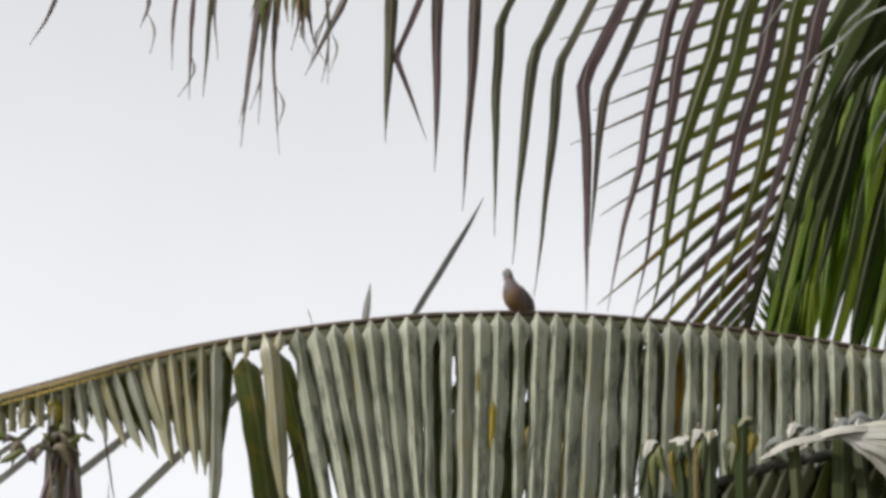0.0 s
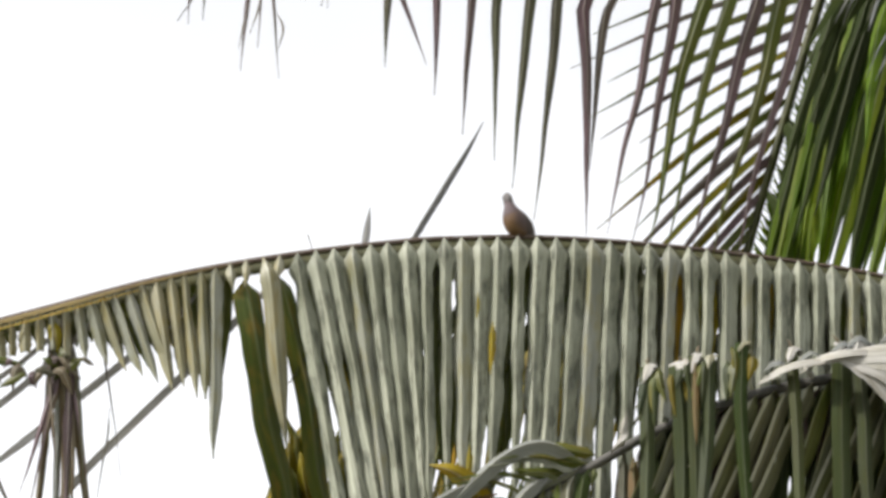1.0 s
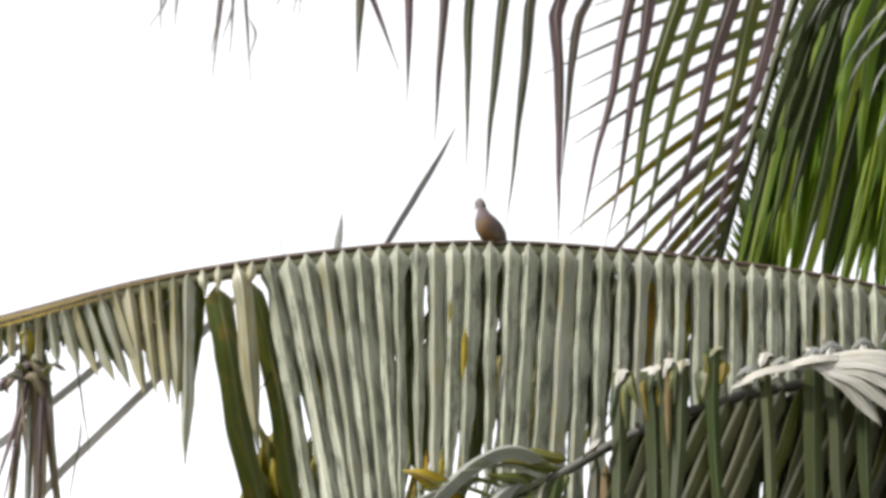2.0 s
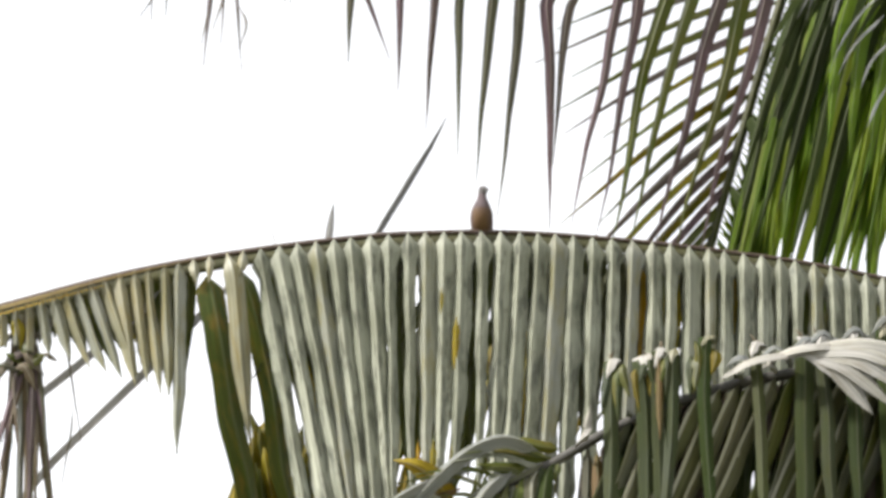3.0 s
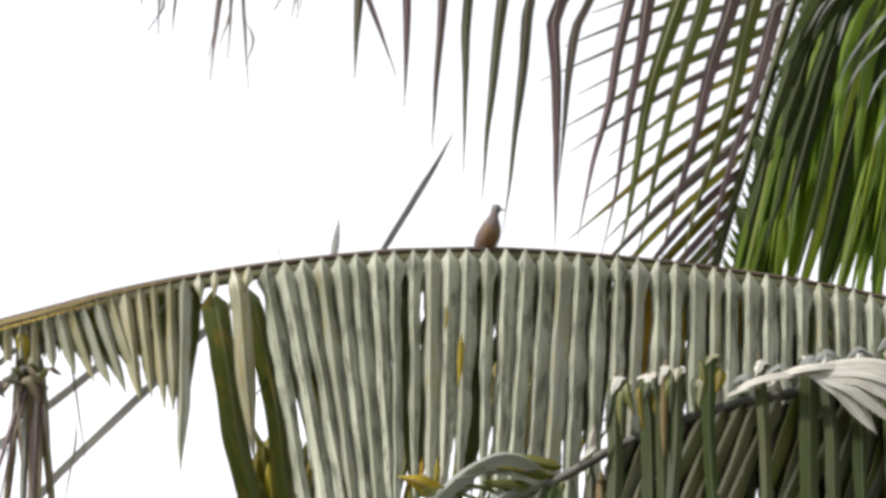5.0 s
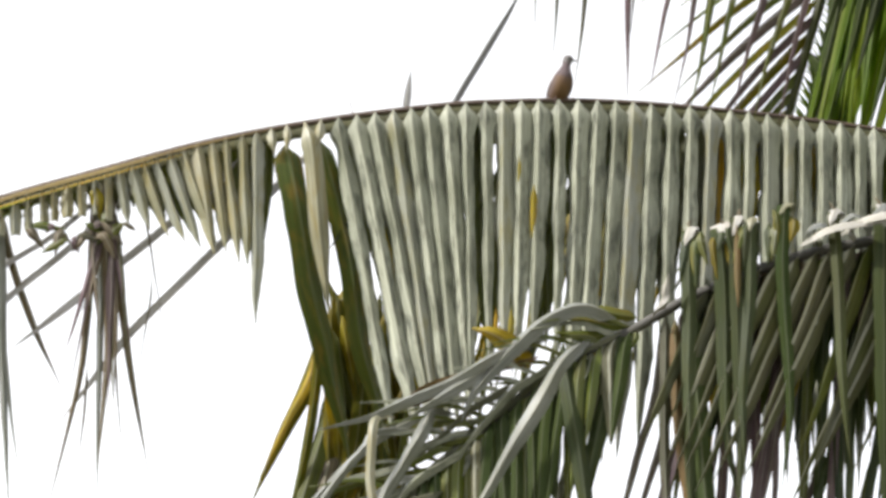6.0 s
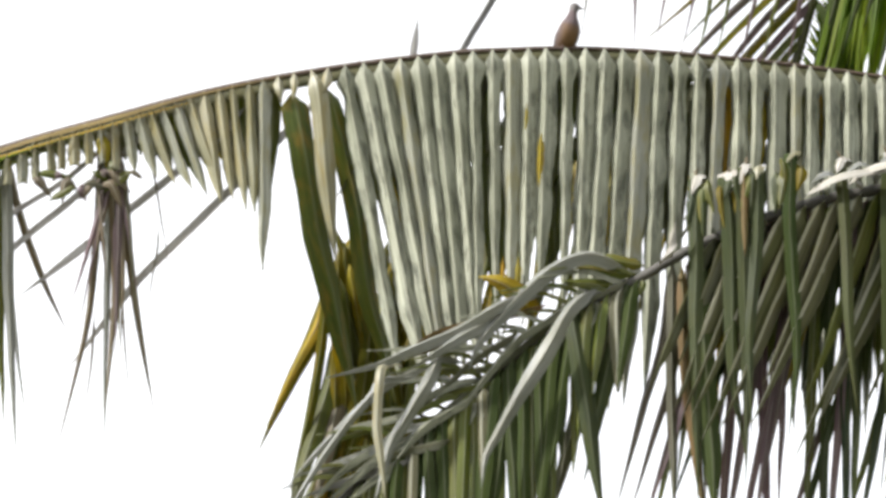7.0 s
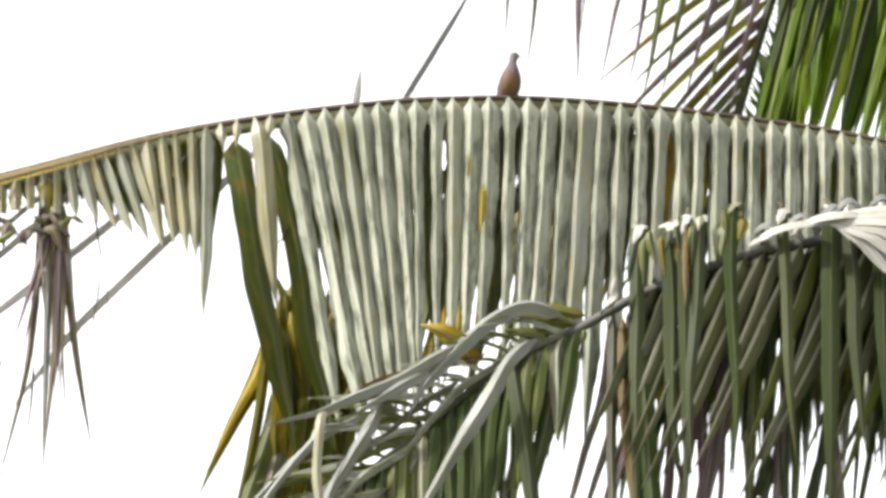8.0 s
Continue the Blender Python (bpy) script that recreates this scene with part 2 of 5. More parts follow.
BARK = plain_material("bark", (0.12, 0.10, 0.08), (0.24, 0.21, 0.17), 6.0, 0.85, (1, 1, 2.5), 0.012, 0.3)
# ground is out of view; kept dark to weaken light bounced upward
SOIL = plain_material("soil", (0.045, 0.055, 0.022), (0.115, 0.105, 0.06), 0.8, 0.95, (1, 1, 1), 0.03, 0.2)


# ---- shapes ----
WORLD_PLACE = {}
DOWN, TOWARD = Vector((0, 0, -1)), Vector((0, -1, 0))


def part(name, mesh, material, parent=None, at=Vector((0, 0, 0)), label=""):
    """One mesh object with its origin at a place in the world, under its thing."""
    mesh.materials.append(material)
    for p in mesh.polygons:
        p.use_smooth = True
    ob = new(name, mesh)
    WORLD_PLACE[ob] = Vector(at)
    if parent is not None:
        ob.parent = parent
        ob.location = Vector(at) - WORLD_PLACE[parent]
    else:
        ob.location = at
    return tagged(ob, label) if label else ob


def root(name, at):
    ob = new(name)
    ob.location = at
    WORLD_PLACE[ob] = Vector(at)
    return ob


def glide(points, count):
    """A smooth line of count places through the given ones."""
    P = [Vector(p) for p in points]
    if len(P) == 2:
        P = [P[0], (P[0] + P[1]) / 2, P[1]]
    P = [P[0] * 2 - P[1], *P, P[-1] * 2 - P[-2]]
    fine = []
    for i in range(1, len(P) - 2):
        a, b, c, d = P[i - 1:i + 3]
        for k in range(24):
            t = k / 24
            fine.append(0.5 * (2 * b + (c - a) * t + (2 * a - 5 * b + 4 * c - d) * t * t + (3 * b - a - 3 * c + d) * t ** 3))
    fine.append(P[-2])
    run = [0.0]
    for a, b in zip(fine, fine[1:]):
        run.append(run[-1] + (b - a).length)
    want = np.linspace(0, run[-1], count)
    xyz = np.array([tuple(v) for v in fine])
    return [Vector([float(np.interp(w, run, xyz[:, k])) for k in range(3)]) for w in want], run[-1]


def tube_mesh(name, line, radii, at, sides=10, flat=1.0):
    """A tapered rod along a line, closed at both ends."""
    verts, faces = [], []
    n = len(line)
    for i, p in enumerate(line):
        t = (line[min(i + 1, n - 1)] - line[max(i - 1, 0)]).normalized()
        side = t.cross(Vector((0.02, 0.03, 1)) if abs(t.z) < 0.9 else Vector((0.02, 1, 0.03))).normalized()
        up = side.cross(t)
        for k in range(sides):
            a = math.tau * k / sides
            verts.append(tuple(p + radii[i] * (math.cos(a) * side * flat + math.sin(a) * up) - at))
    for i in range(n - 1):
        for k in range(sides):
            j = (k + 1) % sides
            faces.append((i * sides + k, i * sides + j, (i + 1) * sides + j, (i + 1) * sides + k))
    faces.append(tuple(range(sides))[::-1])
    faces.append(tuple(range((n - 1) * sides, n * sides)))
    mesh = bpy.data.meshes.new(name)
    mesh.from_pydata(verts, [], faces)
    mesh.update()
    return mesh


def blade(frond, material, points, width, facing=None, fold=42.0, twist=0.0, twist_end=None, blunt=0.0, wide=0.35, neck=0.05, waist=1.0,
          rings=14, ragged=0.0, back=None, smooth=0.0, spire=1.5, shoulder=1.0, label="", rng=random):
    """One leaflet: two halves folded along a midrib, from its narrow foot to its tip. facing: where the ridge of the fold looks; back: the same while the blade still climbs."""
    line, run = glide(points, rings)
    at = line[0]
    facing = (TOWARD + Vector((0, 0, 1))).normalized() if facing is None else Vector(facing)
    twist_end = twist if twist_end is None else twist_end
    verts, faces, uvs = [], [], []
    seed = rng.uniform(0, 900)
    for i, p in enumerate(line):
        s = i / (rings - 1)
        wave = [noise.noise(Vector((s * run * 7, seed, k * 31.7))) for k in range(4)]
        p = p + Vector((wave[0], wave[1], 0)) * 0.0035 * min(1, s * 4)
        t = (line[min(i + 1, rings - 1)] - line[max(i - 1, 0)]).normalized()
        look_to = Vector(back) if back and t.z > 0.3 else facing
        n = (look_to - t * look_to.dot(t))
        n = n.normalized() if n.length > 1e-4 else t.orthogonal().normalized()
        turn = Matrix.Rotation(radians(twist + (twist_end - twist) * s), 3, t)
        n = turn @ n
        side = t.cross(n).normalized()
        grow = 0.06 + 0.94 * min(1.0, (s * run) / neck) ** spire
        fall = 1.0 if s < wide else max(blunt, 1 - ((s - wide) / (1 - wide)) ** 1.5)
        fall *= 1 + (waist - 1) * min(1.0, max(0.0, s * run / neck - 1.1) / 1.1)
        w = max(0.0012, 0.5 * width * grow * fall * (1 + 0.06 * wave[2] * grow))
        if ragged and i:
            w *= 1 - ragged * rng.random()
        f = radians(fold * (0.6 + 0.4 * grow) * (1 + (0.10 if smooth else 0.35) * wave[3]))
        f *= shoulder + (1 - shoulder) * min(1.0, max(0.0, s * run / neck - 0.95) / 0.7)
        left, right = -side * math.cos(f) - n * math.sin(f), side * math.cos(f) - n * math.sin(f)
        rib = 0.0016 + 0.05 * w
        for v, u in ((left * w, 0.0), (left * w * 0.5 + n * (rib * 0.7 + smooth * w), 0.25), (n * rib, 0.5), (right * w * 0.5 + n * (rib * 0.7 + smooth * w), 0.75),
                     (right * w, 1.0), (-n * rib, 0.5)):
            verts.append(tuple(p + v - at))
            uvs.append((u, s * run * 3))
    for i in range(rings - 1):
        for k in range(6):
            j = (k + 1) % 6
            faces.append((i * 6 + k, i * 6 + j, i * 6 + 6 + j, i * 6 + 6 + k))
    faces.append((5, 4, 3, 2, 1, 0))
    faces.append(tuple(range((rings - 1) * 6, rings * 6)))
    if isinstance(frond, Sheaf):
        return frond.add(at, verts, faces, uvs, material)
    return part("leaflet", leaf_mesh("leaflet", verts, faces, uvs, smooth == 0), material, frond, at, label)


def leaf_mesh(name, verts, faces, uvs, crisp=True):
    mesh = bpy.data.meshes.new(name)
    mesh.from_pydata(verts, [], faces)
    mesh.update()
    for e in mesh.edges:
        a, b = e.vertices
        e.use_edge_sharp = a % 6 == b % 6 and a % 6 in ((0, 2, 4, 5) if crisp else (0, 4, 5))
    layer = mesh.uv_layers.new(name="UVMap")
    index = np.empty(len(mesh.loops), dtype=np.int32)
    mesh.loops.foreach_get("vertex_index", index)
    layer.data.foreach_set("uv", np.array(uvs, dtype=np.float32)[index].ravel())
    return mesh


class Sheaf:
    """Many leaflets of a thick curtain, gathered into one part."""

    def __init__(self, frond):
        self.frond, self.origin = frond, WORLD_PLACE[frond]
        self.verts, self.faces, self.uvs, self.tones, self.slots = [], [], [], [], []

    def add(self, at, verts, faces, uvs, material):
        start, shift = len(self.verts), at - self.origin
        self.verts += [tuple(Vector(v) + shift) for v in verts]
        self.faces += [tuple(k + start for k in f) for f in faces]
        self.uvs += uvs
        if material not in self.tones:
            self.tones.append(material)
        self.slots += [self.tones.index(material)] * len(faces)

    def tie(self, label):
        mesh = leaf_mesh("foliage", self.verts, self.faces, self.uvs)
        ob = part("foliage", mesh, self.tones[0], self.frond, self.origin, label)
        for tone in self.tones[1:]:
            mesh.materials.append(tone)
        mesh.polygons.foreach_set("material_index", np.array(self.slots, dtype=np.int32))
        return tagged(ob, kind="stuff")


def hang(start, out, length, bend, lean, sway=0.0, steps=7):
    """The line of a leaflet that leaves its rachis along out, bends over within bend metres and then hangs along lean."""
    out, lean = Vector(out).normalized(), Vector(lean).normalized()
    p, line = Vector(start), [Vector(start)]
    cuts = [0, 0.25 * bend, 0.6 * bend, bend] + [bend + (length - bend) * k / steps for k in range(1, steps + 1)]
    for a, b in zip(cuts, cuts[1:]):
        m = min(1.0, 0.5 * (a + b) / bend)
        m = m * m * (3 - 2 * m)
        d = (out * (1 - m) + lean * m).normalized()
        s = b / length
        p = p + d * (b - a) + Vector((sway * (b - a) * math.sin(2.2 * s + 0.4), 0, 0))
        line.append(p.copy())
    return line


def frond(palm, points, thick, thin, material, label, count=60):
    """A part of a palm: the rachis of one frond, for the leaflets to sit on. Returns it, its line and length."""
    line, run = glide(points, count)
    radii = [thin + (thick - thin) * (1 - i / (count - 1)) ** 2.2 for i in range(count)]
    mesh = tube_mesh("palm_frond", line, radii, line[0], 10, 0.85)
    return part("palm_frond", mesh, material, palm, line[0], label), line, run


def along(line, s):
    """The place and way on a line at s from 0 to 1."""
    x = s * (len(line) - 1)
    i = min(int(x), len(line) - 2)
    return line[i].lerp(line[i + 1], x - i), (line[i + 1] - line[i]).normalized()


# ---- ground ----
def make_ground():
    n, size = 48, 3000.0
    verts, faces = [], []
    for j in range(n + 1):
        for i in range(n + 1):
            x, y = [math.copysign(abs(2 * k / n - 1) ** 3, k / n - 0.5) * size for k in (i, j)]
            verts.append((x, y, 0.12 * noise.noise(Vector((x * 0.15, y * 0.15, 0)))))
    for j in range(n):
        for i in range(n):
            a = j * (n + 1) + i
            faces.append((a, a + 1, a + n + 2, a + n + 1))
    mesh = bpy.data.meshes.new("ground")
    mesh.from_pydata(verts, [], faces)
    mesh.update()
    tagged(part("ground", mesh, SOIL), "uneven ground of soil and low dark grass", "ground", kind="structure")


make_ground()


# ---- palms ----
def palm_trunk(palm, top):
    base = WORLD_PLACE[palm]
    line = [base.lerp(top, k / 40) + Vector((0.12 * math.sin(k / 40 * math.pi), 0, 0)) + (Vector((0, 0, -0.35)) if k == 0 else Vector()) for k in range(41)]
    radii = [0.12 + 0.09 * math.exp(-k / 4) + (0.008 if k % 2 else 0) + (0.05 * max(0, k - 34) / 6) for k in range(41)]
    part("trunk", tube_mesh("trunk", line, radii, base, 16), BARK, palm, base)
    return line[-1]


CROWN_ONE = Vector((-3.207, 9.015, 3.877))
CROWN_TWO = Vector((3.383, 9.091, 4.691))
near_palm = tagged(root("coconut_palm", Vector((CROWN_ONE.x - 0.3, CROWN_ONE.y, 0))), "coconut palm with an old arching frond and tattered leaflets", "palm tree")
far_palm = tagged(root("coconut_palm", Vector((CROWN_TWO.x + 0.3, CROWN_TWO.y, 0))), "coconut palm with green and drooping fronds", "palm tree")
palm_trunk(near_palm, CROWN_ONE)
palm_trunk(far_palm, CROWN_TWO)


def perch_frond():
    """The arching frond on which the dove sits: a close row of waxy folded leaflets on this side, another behind."""
    rng = random.Random(11)
    f, line, run = frond(near_palm, [CROWN_ONE, Vector((-2.421, 8.729, 4.223)), Vector((-1.797, 8.539, 4.457)), Vector((-1.433, 8.498, 4.573)), Vector((-1.158, 8.471, 4.645)), Vector((-0.820, 8.441, 4.728)), Vector((-0.471, 8.419, 4.787)), Vector((-0.136, 8.404, 4.824)), Vector((0.020, 8.400, 4.831)), Vector((0.187, 8.398, 4.834)), Vector((0.400, 8.400, 4.826)), Vector((0.665, 8.400, 4.801)), Vector((0.900, 8.398, 4.770)), Vector((1.093, 8.395, 4.739)),
                                     Vector((1.300, 8.385, 4.692)), Vector((1.465, 8.375, 4.645)), Vector((1.927, 8.355, 4.470)), Vector((2.313, 8.387, 4.265))], 0.019, 0.0055, RACHIS_BROWN, "arching frond with a reddish brown rachis", 120)
    deep = [0.004 + 0.0185 * (1 - i / 119) ** 0.25 for i in range(120)]
    keel = [p + Vector((0, 0.006, -0.0035 - 0.0115 * (1 - i / 119) ** 2.2 - 0.8 * deep[i])) for i, p in enumerate(line)]
    part("keel", tube_mesh("keel", keel, deep, line[0], 10, 0.45), KEEL_OLIVE, f, line[0], "dark olive underside of the rachis")
    # the worn short leaflets towards the foot, then past the tear the long ones
    worn = [-1.489, -1.45, -1.412, -1.373, -1.331, -1.292, -1.26, -1.219, -1.182, -1.142, -1.108, -1.072, -1.036, -1.001, -0.966, -0.928, -0.887, -0.847, -0.805, -0.766, -0.718, -0.679]
    whole = [-0.444, -0.392, -0.34, -0.287, -0.236, -0.188, -0.133, -0.081, -0.025, 0.024, 0.077, 0.127, 0.184, 0.239, 0.294, 0.345, 0.395, 0.447, 0.501, 0.556, 0.613, 0.671, 0.722, 0.775, 0.83, 0.875, 0.929, 0.98,
             1.031, 1.075, 1.128, 1.176, 1.224, 1.272, 1.32, 1.368, 1.416, 1.463, 1.51, 1.56, 1.61, 1.66, 1.71, 1.76, 1.82, 1.88, 1.94, 2.0, 2.06, 2.12]
    xs = [-1.5, -1.13, -1.07, -1.03, -0.97, -0.85, -0.76, -0.715, -0.679, -0.45, -0.25, -0.07, 0.0, 0.16, 0.25, 1.6, 2.2]
    lengths = [0.125, 0.13, 0.20, 0.24, 0.285, 0.33, 0.385, 0.43, 0.62, 0.98, 1.02, 0.98, 0.82, 0.82, 1.06, 1.08, 0.45]
    lean_xs = [-1.5, -1.11, -1.07, -1.03, -0.99, -0.88, -0.85, -0.76, -0.679, -0.45, -0.34, -0.24, -0.08, 0.18, 0.5, 0.8, 1.5, 2.2]
    leans = [0.05, 0.07, 0.20, 0.30, 0.35, 0.36, 0.18, 0.13, 0.03, 0.20, 0.18, 0.12, 0.03, -0.04, -0.06, -0.05, -0.03, 0.2]
    for i, x in enumerate(worn + whole):
        p = min(line, key=lambda q: abs(q.x - x))
        p = Vector((x, p.y, float(np.interp(x, [q.x for q in line], [q.z for q in line]))))
        old = x < -0.62
        length = float(np.interp(x, xs, lengths)) * (rng.uniform(0.93, 1.07) if old else rng.uniform(0.95, 1.05))
        lean = float(np.interp(x, lean_xs, leans)) + rng.uniform(-0.012, 0.012)
        wide = float(np.interp(x, [-1.4, -1.05, -0.7, -0.6, -0.4, 1.5, 2.3], [0.058, 0.060, 0.066, 0.070, 0.090, 0.088, 0.03]))
        start = p + Vector((0, -0.016, -0.004))
        if old:
            stump = x < -1.09
            path = hang(start, Vector((0.05, -0.35, -0.95)), length, 0.03, Vector((lean, -0.08, -1)), rng.uniform(-0.012, 0.012))
            blade(f, LEAF_PALE if rng.random() < 0.8 else LEAF_SPOTTED, path, wide * rng.uniform(0.95, 1.06), fold=rng.uniform(49, 56), twist=rng.uniform(-2, 14), blunt=0.85 if stump else 0.12, ragged=0.22 if stump else 0.12,
                  wide=0.8 if stump else 0.66, neck=0.040, spire=1.1, waist=0.95, rings=26, rng=rng)
        else:
            slit = rng.random() < (0.12 if x < 0.55 else 0.3)
            path = hang(start, Vector((0.04, -0.40, -0.92)), length, 0.07, Vector((lean, -0.10, -1)), rng.uniform(-0.022, 0.008))
            blade(f, rng.choices([LEAF_WAXY, LEAF_SPOTTED], [0.74, 0.26])[0], path, wide * rng.uniform(0.97, 1.07), fold=rng.uniform(46, 53), twist=rng.uniform(4, 14), twist_end=rng.uniform(0, 16), ragged=0.14, shoulder=0.55,
                  wide=rng.uniform(0.40, 0.54) if -0.12 < x < 0.27 else 0.70, neck=rng.uniform(0.046, 0.056), spire=rng.uniform(1.3, 1.8), waist=rng.uniform(0.60, 0.70) if slit else rng.uniform(0.86, 0.96), rings=44, rng=rng)
        # the row on the other side
        if x < -1.3:
            continue
        open_part = -0.25 < x < 0.42
        for row in range(1 if old or (i % 3 and not open_part) else 2):
            start = p + Vector((0.022 - 0.026 * row, 0.010, -0.010))
            slant = rng.uniform(-0.75, -0.45) if open_part and i % 2 == 0 and row == 0 else lean + rng.uniform(-0.1, 0.1)
            path = hang(start, Vector((0.15, 0.85, -0.35)), (0.55 if slant < -0.4 else 0.42 if open_part and row else 1.0) * length * rng.uniform(0.8, 1.05) * (0.8 if old else 0.95), 0.08, Vector((slant, 0.05, -1)), rng.uniform(-0.05, 0.05))
            blade(f, rng.choices([LEAF_OLIVE, LEAF_DIM, LEAF_YELLOW], [0.50, 0.44, 0.06])[0], path, wide * rng.uniform(0.66, 0.85), facing=(0, 0.7, 0.7), fold=30, twist=rng.uniform(-25, 25), neck=0.03, rings=10, rng=rng)
    # torn leaflets at the gap: pale stubs at the rachis, the limp blades below turned with their dark side out
    blade(f, LEAF_TORN, [Vector((-0.596, 8.412, 4.706)), Vector((-0.588, 8.410, 4.691)), Vector((-0.566, 8.420, 4.584)), Vector((-0.542, 8.460, 4.454)), Vector((-0.524, 8.500, 4.333)), Vector((-0.487, 8.560, 4.187)), Vector((-0.455, 8.640, 4.035)), Vector((-0.41, 8.72, 3.84))],
          0.094, fold=20, twist=-10, wide=0.55, neck=0.02, ragged=0.08, rings=28, label="dark green torn leaflet", rng=rng)
    blade(f, LEAF_TORN, [Vector((-0.500, 8.410, 4.722)), Vector((-0.488, 8.410, 4.700)), Vector((-0.456, 8.420, 4.592)), Vector((-0.431, 8.460, 4.488)), Vector((-0.406, 8.500, 4.370)), Vector((-0.382, 8.560, 4.187)), Vector((-0.339, 8.640, 4.018)), Vector((-0.30, 8.71, 3.85))],
          0.078, fold=30, wide=0.55, neck=0.03, ragged=0.08, rings=28, label="dark green torn leaflet", rng=rng)
    blade(f, LEAF_PALE, [Vector((-0.541, 8.400, 4.773)), Vector((-0.518, 8.370, 4.702)), Vector((-0.506, 8.390, 4.582)), Vector((-0.492, 8.430, 4.427)), Vector((-0.477, 8.460, 4.304)), Vector((-0.466, 8.500, 4.225))], 0.066, fold=34, twist=8, wide=0.5, neck=0.06, rings=24, rng=rng)
    for stub, w in (([Vector((-0.636, 8.410, 4.760)), Vector((-0.627, 8.390, 4.714)), Vector((-0.622, 8.400, 4.674))], 0.040), ([Vector((-0.591, 8.410, 4.770)), Vector((-0.587, 8.380, 4.723)), Vector((-0.589, 8.390, 4.678))], 0.034),
                    ([Vector((-0.493, 8.400, 4.781)), Vector((-0.493, 8.370, 4.727)), Vector((-0.506, 8.380, 4.690))], 0.040)):
        blade(f, LEAF_PALE, stub, w, fold=36, wide=0.5, blunt=0.2, neck=0.025, ragged=0.2, rings=12, label="short pale stub of a torn leaflet", rng=rng)
    blade(f, LEAF_YELLOW, [Vector((-1.147, 8.468, 4.619)), Vector((-1.129, 8.445, 4.565)), Vector((-1.122, 8.458, 4.501))], 0.05, fold=25, wide=0.5, label="short brown and yellow leaflet")
    # leaflets of the far row that stand up past the rachis
    blade(f, LEAF_STIFF, [Vector((-0.136, 8.442, 4.809)), Vector((-0.080, 8.436, 4.911)), Vector((0.010, 8.423, 5.063)), Vector((0.088, 8.398, 5.191))], 0.030, fold=35, wide=0.6, label="stiff leaflet that stands up")
    blade(f, LEAF_STIFF, [Vector((-0.254, 8.427, 4.820)), Vector((-0.246, 8.418, 4.872)), Vector((-0.237, 8.408, 4.929))], 0.030, facing=(-0.7, -1, 0.3), fold=8, wide=0.3, neck=0.01, label="short pale leaflet stub")
    blade(f, LEAF_DRY, [Vector((-0.401, 8.435, 4.799)), Vector((-0.406, 8.426, 4.823)), Vector((-0.416, 8.415, 4.852))], 0.007, fold=20, wide=0.3)
    # bare far leaflets that slant down behind the torn part
    blade(f, LEAF_BLEACHED, [Vector((-0.508, 8.459, 4.732)), Vector((-0.798, 8.568, 4.462)), Vector((-1.062, 8.656, 4.218)), Vector((-1.246, 8.740, 3.990))], 0.074, facing=(-0.75, -0.65, 0.55), fold=12, wide=0.75)
    blade(f, LEAF_BLEACHED, [Vector((-0.734, 8.475, 4.687)), Vector((-0.936, 8.546, 4.523)), Vector((-1.141, 8.611, 4.374)), Vector((-1.387, 8.678, 4.188))], 0.074, facing=(-0.75, -0.65, 0.55), fold=12, wide=0.75)
    blade(f, LEAF_BLEACHED, [Vector((-1.009, 8.492, 4.641)), Vector((-1.221, 8.568, 4.462)), Vector((-1.366, 8.607, 4.355)), Vector((-1.544, 8.662, 4.203))], 0.064, facing=(-0.75, -0.65, 0.55), fold=12, wide=0.75)
    blade(f, LEAF_BLEACHED, [Vector((-1.090, 8.498, 4.626)), Vector((-1.268, 8.547, 4.489)), Vector((-1.446, 8.586, 4.383)), Vector((-1.640, 8.641, 4.231))], 0.050, facing=(-0.75, -0.65, 0.55), fold=12, wide=0.75)
    blade(f, LEAF_SILVER, [Vector((-1.420, 8.501, 4.558)), Vector((-1.413, 8.516, 4.428)), Vector((-1.407, 8.617, 4.123)), Vector((-1.389, 8.750, 3.728))], 0.040, fold=30, wide=0.3)
    blade(f, LEAF_SILVER, [Vector((-1.420, 8.501, 4.558)), Vector((-1.410, 8.538, 4.367)), Vector((-1.397, 8.617, 4.123)), Vector((-1.357, 8.722, 3.803))], 0.022, fold=30, wide=0.3)
    blade(f, LEAF_OLIVE, [Vector((-1.458, 8.506, 4.543)), Vector((-1.449, 8.548, 4.370)), Vector((-1.438, 8.637, 4.095)), Vector((-1.426, 8.727, 3.821))], 0.05, fold=30, wide=0.3)
    blade(f, LEAF_DRY, [Vector((-1.410, 8.506, 4.543)), Vector((-1.387, 8.569, 4.428)), Vector((-1.326, 8.655, 4.252)), Vector((-1.252, 8.727, 4.084))], 0.030, fold=30, wide=0.5)
    # the split skin of the rachis towards its foot
    blade(f, LEAF_LIME, [Vector((-1.743, 8.516, 4.428)), Vector((-1.518, 8.488, 4.506)), Vector((-1.357, 8.468, 4.561)), Vector((-1.165, 8.460, 4.612))], 0.020, fold=20, wide=0.4)
    blade(f, LEAF_OLIVE, [Vector((-1.744, 8.532, 4.399)), Vector((-1.519, 8.500, 4.487)), Vector((-1.358, 8.480, 4.543)), Vector((-1.150, 8.467, 4.608))], 0.036, fold=20, wide=0.4)
    blade(f, LEAF_YELLOW, [Vector((-1.787, 8.496, 4.424)), Vector((-1.434, 8.457, 4.533)), Vector((-1.162, 8.435, 4.607)), Vector((-0.891, 8.424, 4.683))], 0.013, facing=(0, -0.6, 0.8), fold=10, wide=0.6, neck=0.02, ragged=0.3, rings=26, label="golden split skin", rng=rng)
